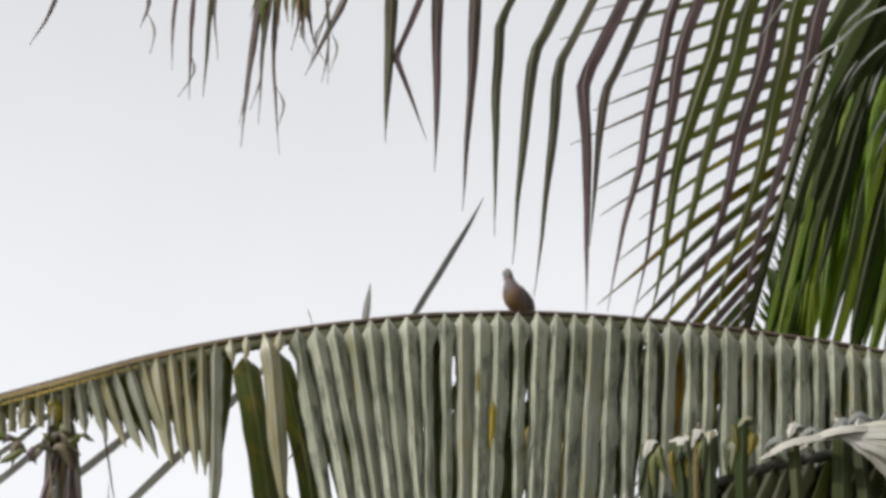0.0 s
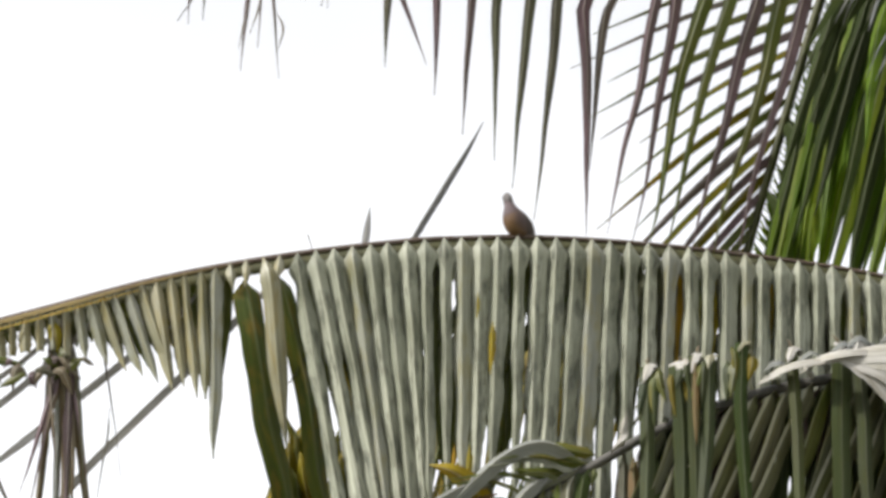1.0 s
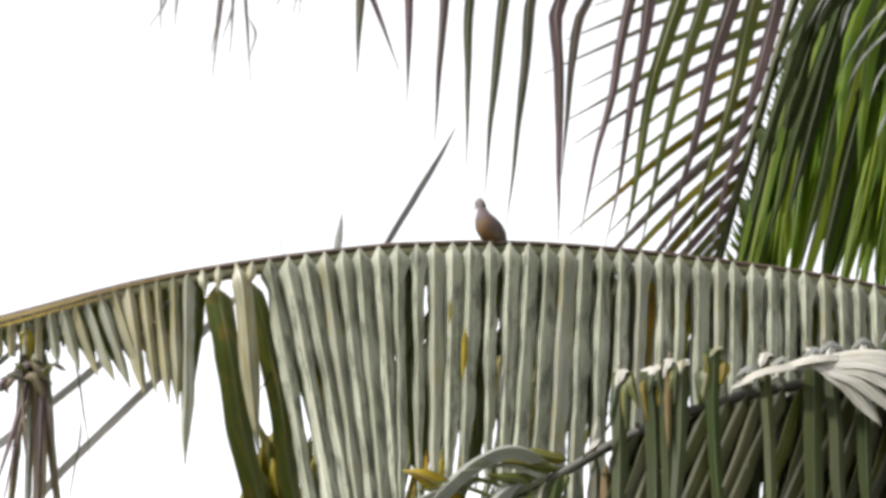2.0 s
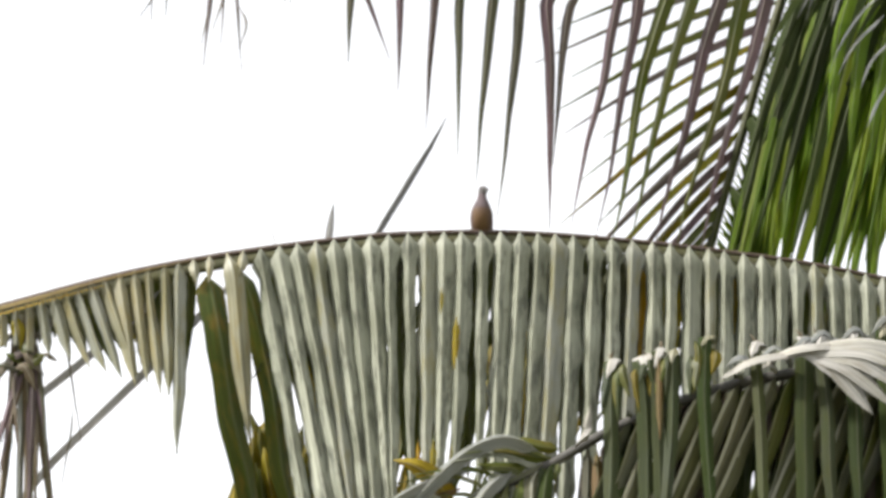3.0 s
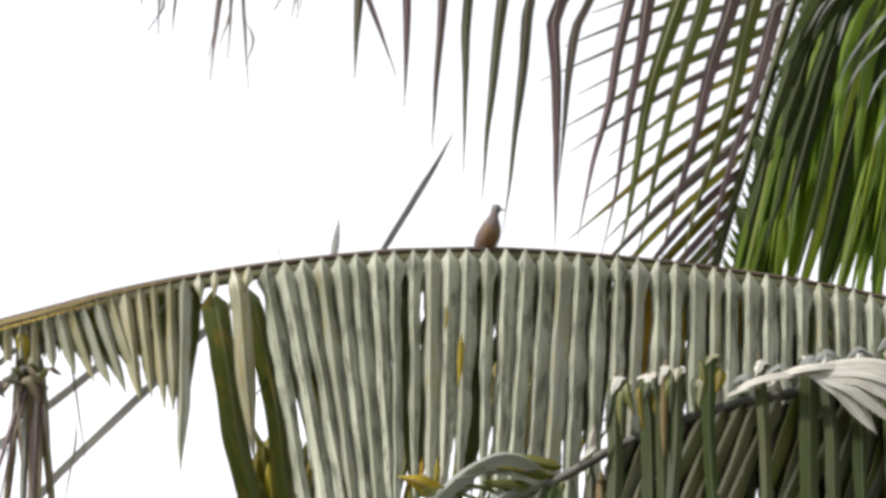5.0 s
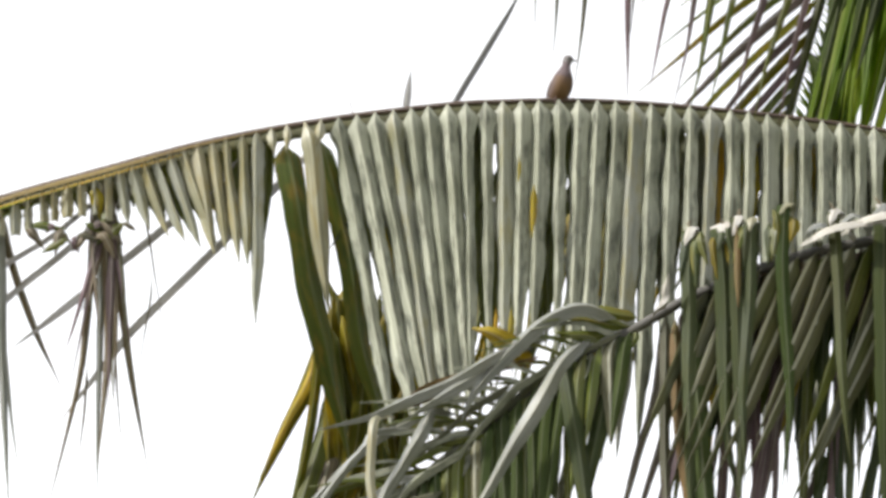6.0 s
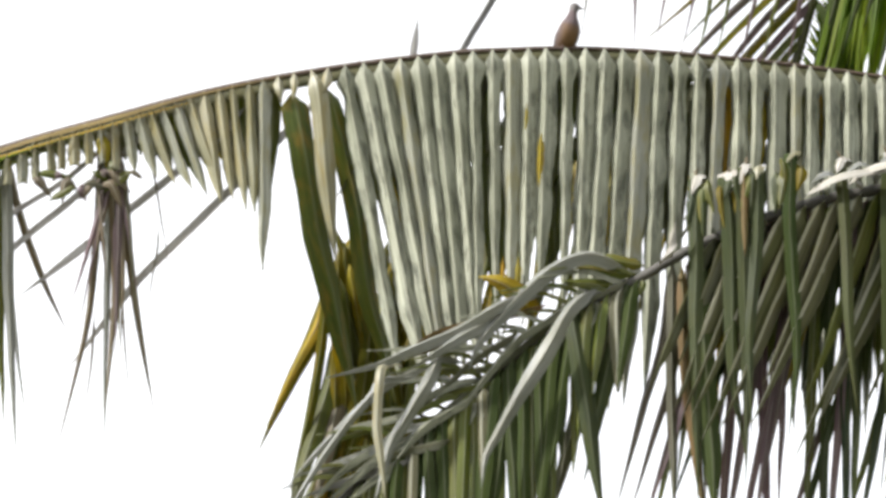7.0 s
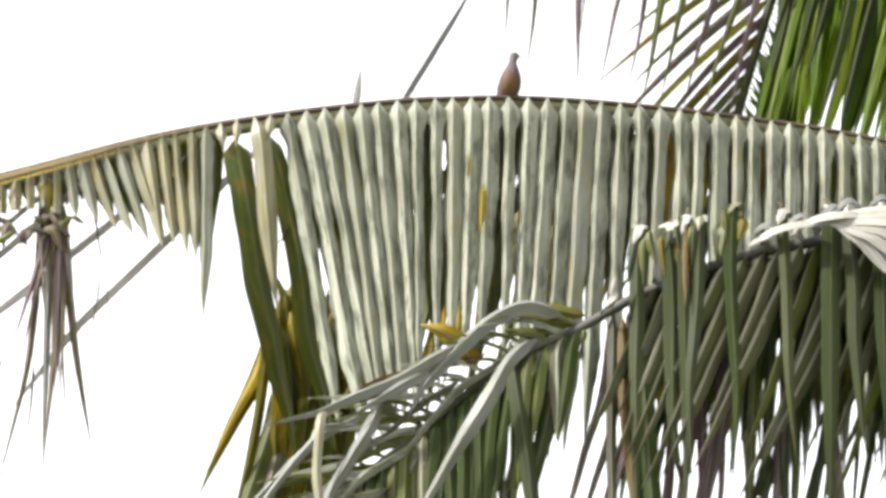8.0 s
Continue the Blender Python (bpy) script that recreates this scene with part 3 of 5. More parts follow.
    blade(f, LEAF_TAN, [Vector((-1.791, 8.507, 4.448)), Vector((-1.428, 8.468, 4.562)), Vector((-1.155, 8.443, 4.635)), Vector((-0.817, 8.417, 4.718)), Vector((-0.586, 8.406, 4.761))], 0.024, facing=(-0.1, -0.8, 0.5), fold=24, wide=0.5, neck=0.02, ragged=0.2, rings=34, label="tan weathered skin", rng=rng)
    # scraps of yellowed leaflets behind the row
    for a, b in ((Vector((0.120, 8.534, 4.527)), Vector((0.112, 8.596, 4.386))), (Vector((-0.026, 8.542, 4.504)), Vector((-0.032, 8.601, 4.371))), (Vector((0.325, 8.675, 4.140)), Vector((0.317, 8.734, 4.005))), (Vector((-0.233, 8.652, 4.200)), Vector((-0.223, 8.712, 4.066)))):
        blade(f, LEAF_YELLOW, [a, a.lerp(b, 0.5) + Vector((0.004, 0, 0)), b], 0.036, fold=14, wide=0.5, neck=0.02, ragged=0.3, rings=10, rng=rng)
    # ends of leaflets that have turned yellow
    for points, w in (
            ([Vector((0.111, 8.285, 4.538)), Vector((0.109, 8.285, 4.481)), Vector((0.104, 8.285, 4.382))], 0.030),
            ([Vector((0.045, 8.285, 4.177)), Vector((0.042, 8.285, 4.128)), Vector((0.038, 8.285, 4.072))], 0.026),
            ([Vector((0.003, 8.285, 4.177)), Vector((0.003, 8.285, 4.129)), Vector((0.003, 8.285, 4.080))], 0.018),
            ([Vector((0.069, 8.285, 4.623)), Vector((0.068, 8.285, 4.590)), Vector((0.064, 8.285, 4.545))], 0.016)):
        blade(f, LEAF_YELLOW, points, w, fold=40, twist=8, wide=0.5, neck=0.03, blunt=0.2, ragged=0.3, rings=14, label="yellowed end of a leaflet", rng=rng)
    # withered tuft that hangs from the rachis
    for top, mid, low, end, w, m in (
            (Vector((-1.138, 8.469, 4.616)), Vector((-1.146, 8.497, 4.421)), Vector((-1.180, 8.603, 4.102)), Vector((-1.279, 8.743, 3.718)), 0.028, LEAF_DRY),
            (Vector((-1.131, 8.469, 4.616)), Vector((-1.119, 8.488, 4.418)), Vector((-1.125, 8.598, 4.117)), Vector((-1.138, 8.735, 3.741)), 0.026, LEAF_SILVER),
            (Vector((-1.115, 8.469, 4.616)), Vector((-1.101, 8.479, 4.415)), Vector((-1.097, 8.557, 4.171)), Vector((-1.132, 8.688, 3.811)), 0.030, LEAF_DRY),
            (Vector((-1.102, 8.469, 4.616)), Vector((-1.078, 8.500, 4.414)), Vector((-1.046, 8.591, 4.165)), Vector((-0.992, 8.713, 3.830)), 0.032, LEAF_DRY),
            (Vector((-1.109, 8.469, 4.616)), Vector((-1.091, 8.519, 4.361)), Vector((-1.078, 8.624, 4.075)), Vector((-1.059, 8.707, 3.845)), 0.014, LEAF_DRY),
            (Vector((-1.125, 8.469, 4.616)), Vector((-1.112, 8.510, 4.358)), Vector((-1.096, 8.554, 4.238)), Vector((-1.087, 8.631, 4.027)), 0.034, LEAF_PALE),
            (Vector((-1.022, 8.464, 4.631)), Vector((-0.989, 8.485, 4.485)), Vector((-0.963, 8.530, 4.331)), Vector((-0.943, 8.585, 4.180)), 0.007, LEAF_DRY),
            (Vector((-0.978, 8.538, 4.367)), Vector((-0.983, 8.551, 4.304)), Vector((-1.001, 8.585, 4.180)), Vector((-1.017, 8.624, 4.075)), 0.007, LEAF_DRY),
            (Vector((-1.165, 8.636, 4.128)), Vector((-1.169, 8.650, 4.032)), Vector((-1.181, 8.679, 3.924)), Vector((-1.190, 8.709, 3.841)), 0.010, LEAF_DRY)):
        blade(f, m, [top, mid, low, end], w * 1.05, fold=32, wide=0.3, twist=rng.uniform(-30, 30), rng=rng)
    for k in range(12):
        a = Vector((-1.110, 8.476, 4.482)) + Vector((rng.uniform(-0.04, 0.04), rng.uniform(-0.02, 0.02), rng.uniform(-0.05, 0.05)))
        d = Vector((rng.uniform(-0.10, 0.08), 0, -rng.uniform(0.25, 0.6)))
        blade(f, rng.choice([LEAF_DRY, LEAF_DUSK, LEAF_OLIVE]), [a, a + d * 0.4 + Vector((rng.uniform(-0.015, 0.015), -0.01, 0)), a + d], rng.uniform(0.012, 0.024), fold=32, wide=0.35, twist=rng.uniform(-30, 30), rng=rng)
    for k in range(16):
        x0, y0, z0 = rng.uniform(-1.297, -1.055), 8.474, 4.456 + rng.uniform(-0.03, 0.03)
        blade(f, rng.choice([LEAF_DRY, LEAF_OLIVE, LEAF_DUSK]), [(x0, y0, z0), (x0 + rng.uniform(-0.04, 0.04), y0 - 0.03, z0 + rng.uniform(-0.01, 0.03)), (x0 + rng.uniform(-0.08, 0.08), y0 - 0.01, z0 - rng.uniform(0.0, 0.07))],
              0.036, facing=(0, -1, 0.2), fold=12, wide=0.5, ragged=0.4, rings=9, label="curled withered leaflet", rng=rng)


def low_frond():
    """The drooping frond in front, its leaflets thrown over its rachis."""
    rng = random.Random(23)
    f, line, run = frond(far_palm, [CROWN_TWO, Vector((2.419, 8.406, 4.526)), Vector((1.720, 8.128, 4.412)), Vector((1.312, 8.097, 4.353)), Vector((1.036, 8.063, 4.298)), Vector((0.811, 8.079, 4.255)), Vector((0.552, 8.112, 4.165)), Vector((0.384, 8.143, 4.079)),
                                    Vector((0.171, 8.181, 3.976)), Vector((-0.073, 8.247, 3.793)), Vector((-0.286, 8.306, 3.632)), Vector((-0.524, 8.378, 3.435))], 0.034, 0.0125, RACHIS_GREY, "drooping frond with leaflets thrown over its rachis", 100)
    s, k = 0.0, 0
    while s < run - 0.04:
        p, way = along(line, s / run)
        s += 0.050 * rng.uniform(0.85, 1.15)
        k += 1
        if p.x > 2.0:
            continue
        length = float(np.interp(p.x, [-0.6, 0.0, 0.17, 0.27, 0.42, 0.58, 0.72, 1.0, 2.0], [0.45, 0.80, 0.82, 0.36, 0.28, 0.46, 0.72, 0.82, 0.90])) * rng.uniform(0.88, 1.1)
        if p.x > 0.57:
            # a dense dark layer close behind, its shade put into the leaf tones
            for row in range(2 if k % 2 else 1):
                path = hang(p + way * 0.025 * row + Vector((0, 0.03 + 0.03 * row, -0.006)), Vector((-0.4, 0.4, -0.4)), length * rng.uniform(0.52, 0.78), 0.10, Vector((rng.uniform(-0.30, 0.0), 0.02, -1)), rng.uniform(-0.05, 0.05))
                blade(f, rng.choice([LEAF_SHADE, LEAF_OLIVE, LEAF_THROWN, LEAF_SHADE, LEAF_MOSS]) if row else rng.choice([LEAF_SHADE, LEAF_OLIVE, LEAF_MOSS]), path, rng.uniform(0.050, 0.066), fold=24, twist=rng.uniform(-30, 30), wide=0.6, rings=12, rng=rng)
            # the lower row, slanting towards the tip, fold towards the light
            path = hang(p + Vector((0, -0.012, -0.006)), Vector((-0.5, -0.5, -0.5)), length * rng.uniform(0.8, 1.05), 0.10, Vector((-0.40 + rng.uniform(-0.06, 0.05), -0.03, -1)), rng.uniform(-0.04, 0.04))
            blade(f, rng.choices([LEAF_LIT_RIB, LEAF_DIM, LEAF_OLIVE], [0.56, 0.24, 0.20] if p.x < 1.05 else [0.30, 0.60, 0.10])[0], path, rng.uniform(0.078, 0.094), fold=68, twist=rng.uniform(0, 12), wide=0.32, rings=16, rng=rng)
            # thin tips that show below
            for row in range(2):
                path = hang(p + way * 0.022 * row + Vector((0, 0.02, 0)), Vector((-0.5, 0.3, -0.3)), length * rng.uniform(1.15, 1.6), 0.12, Vector((rng.uniform(-0.36, 0.04), 0.03, -1)), rng.uniform(-0.05, 0.05))
                blade(f, rng.choice([LEAF_DUSK, LEAF_DUSK, LEAF_OLIVE, LEAF_THROWN]), path, rng.uniform(0.026, 0.038), facing=(0, 0.5, 0.8), fold=28, twist=rng.uniform(-40, 40), wide=0.5, rings=16, rng=rng)
        elif p.x < 0.40:
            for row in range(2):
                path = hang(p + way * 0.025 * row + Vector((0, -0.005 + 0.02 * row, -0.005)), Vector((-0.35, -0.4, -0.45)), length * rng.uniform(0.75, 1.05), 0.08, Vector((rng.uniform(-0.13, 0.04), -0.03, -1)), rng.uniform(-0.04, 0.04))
                # mostly LEAF_SHADE: shadow of the sweeping leaflets is coloured in
                blade(f, rng.choices([LEAF_OLIVE, LEAF_LIT_RIB, LEAF_SHADE, LEAF_MOSS], [0.26, 0.16, 0.52, 0.06])[0], path, rng.uniform(0.034, 0.046), fold=26, twist=rng.uniform(-25, 35), wide=0.5, rings=14, rng=rng)
    # leaflets of the upper row thrown over to this side, pale at the bend, hanging straight
    places = [0.529, 0.603, 0.655, 0.711, 0.783, 0.915, 1.035, 1.088, 1.168, 1.246, 1.33, 1.40, 1.49, 1.57, 1.66, 1.75]
    for x in places:
        k = min(range(len(line)), key=lambda i: abs(line[i].x - x - 0.01))
        p = line[k] + Vector((0, 0.012, 0.005))
        rise = float(np.interp(x, [0.53, 0.61, 0.72, 0.80, 0.91, 1.5], [0.165, 0.150, 0.135, 0.13, 0.08, 0.06])) + rng.uniform(-0.014, 0.012)
        top = p + Vector((-0.01, -0.03, rise))
        fall = rng.uniform(0.68, 0.92)
        lean = rng.uniform(-0.05, 0.06)
        broad = rng.uniform(0.036, 0.056)
        bend = [p, p.lerp(top, 0.85) + Vector((0, 0.012, 0)), top, top + Vector((-0.002, -0.026, -0.004)), top + Vector((-0.004, -0.034, -0.03)), top + Vector((-0.006 + 0.3 * lean * fall, -0.045, -0.3 * fall)),
                top + Vector((-0.008 + lean * fall * 0.7 + rng.uniform(-0.02, 0.02), -0.055, -0.7 * fall)), top + Vector((-0.01 + lean * fall, -0.05, -fall))]
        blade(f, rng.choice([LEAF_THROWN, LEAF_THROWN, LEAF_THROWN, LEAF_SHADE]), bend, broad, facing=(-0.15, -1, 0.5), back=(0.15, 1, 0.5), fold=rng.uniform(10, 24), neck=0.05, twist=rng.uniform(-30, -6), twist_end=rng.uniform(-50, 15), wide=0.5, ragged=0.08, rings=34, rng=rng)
        # torn pale skin at the bend
        tip = rng.uniform(0.030, 0.060)
        skew = rng.uniform(-0.012, 0.012)
        blade(f, rng.choice([LEAF_PALE, LEAF_BLEACHED, LEAF_PALE]), [top + Vector((0.006 + skew, 0.008, -0.014)), top + Vector((skew, -0.014, 0.006)), top + Vector((-0.003, -0.034, -0.006)), top + Vector((-0.006 - skew, -0.044, -tip))],
              broad * rng.uniform(0.95, 1.25), facing=(-0.3, -0.8, 0.6), fold=18, wide=0.45, neck=0.012, blunt=0.15, twist=rng.uniform(-25, 25), ragged=0.35, rings=12, rng=rng)
        if x == places[2]:
            blade(f, LEAF_RUST, [q + Vector((0.002, -0.012, 0)) for q in bend[4:6]], broad * 0.55, facing=(-0.15, -1, 0.5), fold=14, wide=0.6, ragged=0.25, rings=12, label="rust brown strip of a leaflet", rng=rng)
        if rng.random() < 0.6:
            a = top + Vector((rng.uniform(-0.012, 0.012), -0.03, 0))
            blade(f, LEAF_DRY, [a, a + Vector((rng.uniform(-0.01, 0.01), 0, 0.012)), a + Vector((rng.uniform(-0.02, 0.02), 0, 0.024))], 0.016, fold=20, wide=0.4, neck=0.01, ragged=0.4, rings=7, rng=rng)
        if x < 0.85:
            for rag in range(5 if x < 0.55 else 3):
                a = top + Vector((rng.choice([-0.028, 0.03]) + rng.uniform(-0.014, 0.014), -0.02, rng.uniform(-0.05, -0.002)))
                blade(f, rng.choice([LEAF_TORN, LEAF_OLIVE, LEAF_THROWN, LEAF_MOSS]), [a, a + Vector((rng.uniform(-0.01, 0.01), -0.02, -0.03)), a + Vector((rng.uniform(-0.03, 0.02), -0.02, -rng.uniform(0.07, 0.14)))],
                      rng.uniform(0.026, 0.044), fold=20, wide=0.4, neck=0.02, ragged=0.4, rings=9, label="torn rag of a leaflet", rng=rng)
    # long leaflets that hook over and sweep down along the rachis
    blade(f, LEAF_SILVER, [Vector((0.334, 8.137, 4.094)), Vector((0.280, 8.097, 4.117)), Vector((0.211, 8.074, 4.118)), Vector((0.127, 8.093, 4.082)), Vector((0.051, 8.113, 4.018)), Vector((-0.025, 8.134, 3.939)), Vector((-0.068, 8.146, 3.880)), Vector((-0.092, 8.153, 3.819))], 0.062, facing=(0.1, -1, 0.35), fold=44, wide=0.55, rings=24, rng=rng)
    blade(f, LEAF_SILVER, [Vector((0.143, 8.171, 4.056)), Vector((0.059, 8.133, 4.026)), Vector((-0.025, 8.114, 3.982)), Vector((-0.116, 8.139, 3.932)), Vector((-0.223, 8.169, 3.895)), Vector((-0.330, 8.200, 3.855)), Vector((-0.407, 8.223, 3.839)), Vector((-0.488, 8.248, 3.821))], 0.048, facing=(0.1, -1, 0.35), fold=44, wide=0.55, rings=24, rng=rng)
    blade(f, LEAF_RUST, [Vector((-0.102, 8.240, 3.949)), Vector((-0.163, 8.207, 3.916)), Vector((-0.223, 8.189, 3.883)), Vector((-0.269, 8.202, 3.860))], 0.036, facing=(0, -1, -0.4), fold=16, wide=0.5, neck=0.03, rings=14, rng=rng)
    blade(f, LEAF_SILVER, [Vector((0.059, 8.190, 4.022)), Vector((-0.025, 8.143, 3.961)), Vector((-0.131, 8.124, 3.893)), Vector((-0.192, 8.141, 3.858)), Vector((-0.260, 8.160, 3.817))], 0.048, facing=(0.1, -1, 0.35), fold=44, wide=0.55, rings=24, rng=rng)
    blade(f, LEAF_SILVER, [Vector((0.257, 8.148, 4.044)), Vector((0.215, 8.095, 4.009)), Vector((0.171, 8.061, 3.950)), Vector((0.125, 8.073, 3.862)), Vector((0.050, 8.093, 3.743)), Vector((-0.011, 8.110, 3.640)), Vector((-0.047, 8.120, 3.573)), Vector((-0.057, 8.123, 3.490))], 0.060, facing=(0.1, -1, 0.35), fold=44, wide=0.55, rings=24, rng=rng)
    blade(f, LEAF_SILVER, [Vector((-0.102, 8.237, 3.861)), Vector((-0.165, 8.195, 3.869)), Vector((-0.200, 8.163, 3.791)), Vector((-0.253, 8.178, 3.704)), Vector((-0.298, 8.191, 3.630)), Vector((-0.320, 8.198, 3.554)), Vector((-0.342, 8.205, 3.463))], 0.053, facing=(0.1, -1, 0.35), fold=44, wide=0.55, rings=24, rng=rng)
    blade(f, LEAF_SILVER, [Vector((-0.148, 8.248, 3.820)), Vector((-0.316, 8.231, 3.820)), Vector((-0.345, 8.195, 3.772)), Vector((-0.406, 8.213, 3.706)), Vector((-0.466, 8.232, 3.625)), Vector((-0.556, 8.248, 3.489)), Vector((-0.600, 8.248, 3.412))], 0.033, facing=(0.1, -1, 0.35), fold=44, wide=0.55, rings=24, rng=rng)
    blade(f, LEAF_WAXY, [Vector((0.219, 8.163, 4.029)), Vector((0.127, 8.154, 3.963)), Vector((0.051, 8.153, 3.913)), Vector((-0.010, 8.170, 3.849)), Vector((-0.068, 8.186, 3.778)), Vector((-0.117, 8.199, 3.722))], 0.035, facing=(0.1, -1, 0.35), fold=44, wide=0.55, rings=24, rng=rng)
    # leaflets of the upper side, swept towards the tip
    blade(f, rng.choice([LEAF_WAXY, LEAF_SILVER, LEAF_OLIVE]), [Vector((0.051, 8.206, 3.907)), Vector((-0.010, 8.198, 3.904)), Vector((-0.079, 8.199, 3.896)), Vector((-0.151, 8.219, 3.889))], 0.031, facing=(0.1, -0.8, 0.6), fold=40, wide=0.5, neck=0.03, rings=18, rng=rng)
    blade(f, rng.choice([LEAF_WAXY, LEAF_SILVER, LEAF_OLIVE]), [Vector((0.002, 8.219, 3.865)), Vector((-0.071, 8.214, 3.842)), Vector((-0.194, 8.231, 3.841)), Vector((-0.271, 8.252, 3.834)), Vector((-0.325, 8.268, 3.810))], 0.039, facing=(0.1, -0.8, 0.6), fold=40, wide=0.5, neck=0.03, rings=18, rng=rng)
    blade(f, rng.choice([LEAF_WAXY, LEAF_SILVER, LEAF_OLIVE]), [Vector((-0.056, 8.235, 3.821)), Vector((-0.125, 8.229, 3.808)), Vector((-0.193, 8.231, 3.777)), Vector((-0.270, 8.252, 3.726)), Vector((-0.378, 8.284, 3.707)), Vector((-0.471, 8.312, 3.687))], 0.039, facing=(0.1, -0.8, 0.6), fold=40, wide=0.5, neck=0.03, rings=18, rng=rng)
    blade(f, rng.choice([LEAF_WAXY, LEAF_SILVER, LEAF_OLIVE]), [Vector((-0.102, 8.248, 3.785)), Vector((-0.163, 8.240, 3.767)), Vector((-0.224, 8.239, 3.732)), Vector((-0.270, 8.252, 3.692))], 0.034, facing=(0.1, -0.8, 0.6), fold=40, wide=0.5, neck=0.03, rings=18, rng=rng)
    blade(f, rng.choice([LEAF_WAXY, LEAF_SILVER, LEAF_OLIVE]), [Vector((-0.140, 8.258, 3.728)), Vector((-0.209, 8.252, 3.698)), Vector((-0.270, 8.252, 3.689)), Vector((-0.347, 8.275, 3.641)), Vector((-0.455, 8.307, 3.604)), Vector((-0.570, 8.328, 3.567))], 0.042, facing=(0.1, -0.8, 0.6), fold=40, wide=0.5, neck=0.03, rings=18, rng=rng)
    blade(f, rng.choice([LEAF_WAXY, LEAF_SILVER, LEAF_OLIVE]), [Vector((-0.194, 8.273, 3.681)), Vector((-0.255, 8.265, 3.656)), Vector((-0.331, 8.270, 3.618)), Vector((-0.423, 8.298, 3.547)), Vector((-0.500, 8.321, 3.475))], 0.044, facing=(0.1, -0.8, 0.6), fold=40, wide=0.5, neck=0.03, rings=18, rng=rng)
    blade(f, rng.choice([LEAF_WAXY, LEAF_SILVER, LEAF_OLIVE]), [Vector((-0.225, 8.282, 3.652)), Vector((-0.285, 8.274, 3.603)), Vector((-0.361, 8.279, 3.542)), Vector((-0.422, 8.298, 3.485))], 0.039, facing=(0.1, -0.8, 0.6), fold=40, wide=0.5, neck=0.03, rings=18, rng=rng)
    blade(f, rng.choice([LEAF_WAXY, LEAF_SILVER, LEAF_OLIVE]), [Vector((-0.255, 8.290, 3.623)), Vector((-0.308, 8.281, 3.574)), Vector((-0.345, 8.275, 3.495))], 0.034, facing=(0.1, -0.8, 0.6), fold=40, wide=0.5, neck=0.03, rings=18, rng=rng)
    blade(f, rng.choice([LEAF_WAXY, LEAF_SILVER, LEAF_OLIVE]), [Vector((-0.163, 8.265, 3.703)), Vector((-0.255, 8.265, 3.664)), Vector((-0.377, 8.284, 3.622)), Vector((-0.470, 8.312, 3.550)), Vector((-0.531, 8.328, 3.468))], 0.036, facing=(0.1, -0.8, 0.6), fold=40, wide=0.5, neck=0.03, rings=18, rng=rng)
    # more of them, close along the rachis
    for m, points, w in (
            (LEAF_RUST, [Vector((0.119, 8.145, 3.999)), Vector((-0.037, 8.187, 3.976)), Vector((-0.177, 8.226, 3.951)), Vector((-0.264, 8.250, 3.895))], 0.034),
            (LEAF_WAXY, [Vector((0.015, 8.193, 3.896)), Vector((-0.159, 8.241, 3.914)), Vector((-0.372, 8.302, 3.915))], 0.030),
            (LEAF_DIM, [Vector((-0.037, 8.202, 3.836)), Vector((-0.177, 8.241, 3.850)), Vector((-0.318, 8.281, 3.845))], 0.034),
            (LEAF_WAXY, [Vector((-0.072, 8.197, 3.763)), Vector((-0.211, 8.235, 3.684)), Vector((-0.298, 8.259, 3.583))], 0.036),
            (LEAF_SILVER, [Vector((-0.185, 8.223, 3.863)), Vector((-0.334, 8.266, 3.796)), Vector((-0.474, 8.308, 3.667)), Vector((-0.578, 8.323, 3.546))], 0.034),
            (LEAF_OLIVE, [Vector((-0.124, 8.231, 3.718)), Vector((-0.264, 8.270, 3.711)), Vector((-0.405, 8.312, 3.686)), Vector((-0.529, 8.348, 3.650))], 0.036),
            (LEAF_DIM, [Vector((-0.141, 8.226, 3.646)), Vector((-0.298, 8.270, 3.621)), Vector((-0.474, 8.323, 3.581)), Vector((-0.614, 8.338, 3.532))], 0.040),
            (LEAF_STIFF, [Vector((-0.246, 8.260, 3.601)), Vector((-0.386, 8.301, 3.572)), Vector((-0.544, 8.343, 3.515))], 0.044),
            (LEAF_DIM, [Vector((0.050, 8.169, 3.934)), Vector((-0.054, 8.197, 3.879)), Vector((-0.142, 8.221, 3.805)), Vector((-0.211, 8.240, 3.739))], 0.030),
            (LEAF_OLIVE, [Vector((-0.020, 8.208, 3.801)), Vector((-0.159, 8.246, 3.785)), Vector((-0.282, 8.280, 3.749))], 0.030)):
        blade(f, m, points, w, facing=(0.1, -0.9, 0.45), fold=38, wide=0.5, neck=0.03, rings=18, rng=rng)
    sheath = [p + Vector((0.004, -0.016, 0.008)) for p in line if -0.5 < p.x < 0.34][::4]
    blade(f, LEAF_DIM, sheath, 0.026, facing=(0.1, -0.8, 0.6), fold=24, wide=0.7, neck=0.03, ragged=0.2, rings=30, label="pale skin along the rachis", rng=rng)
    # torn olive leaflets at the hook
    blade(f, LEAF_TORN, [Vector((0.384, 8.137, 4.104)), Vector((0.334, 8.126, 4.110)), Vector((0.280, 8.122, 4.120)), Vector((0.217, 8.133, 4.129))], 0.036, facing=(0, -1, -0.3), fold=18, wide=0.5, blunt=0.25, neck=0.02, ragged=0.15, rings=14, rng=rng)
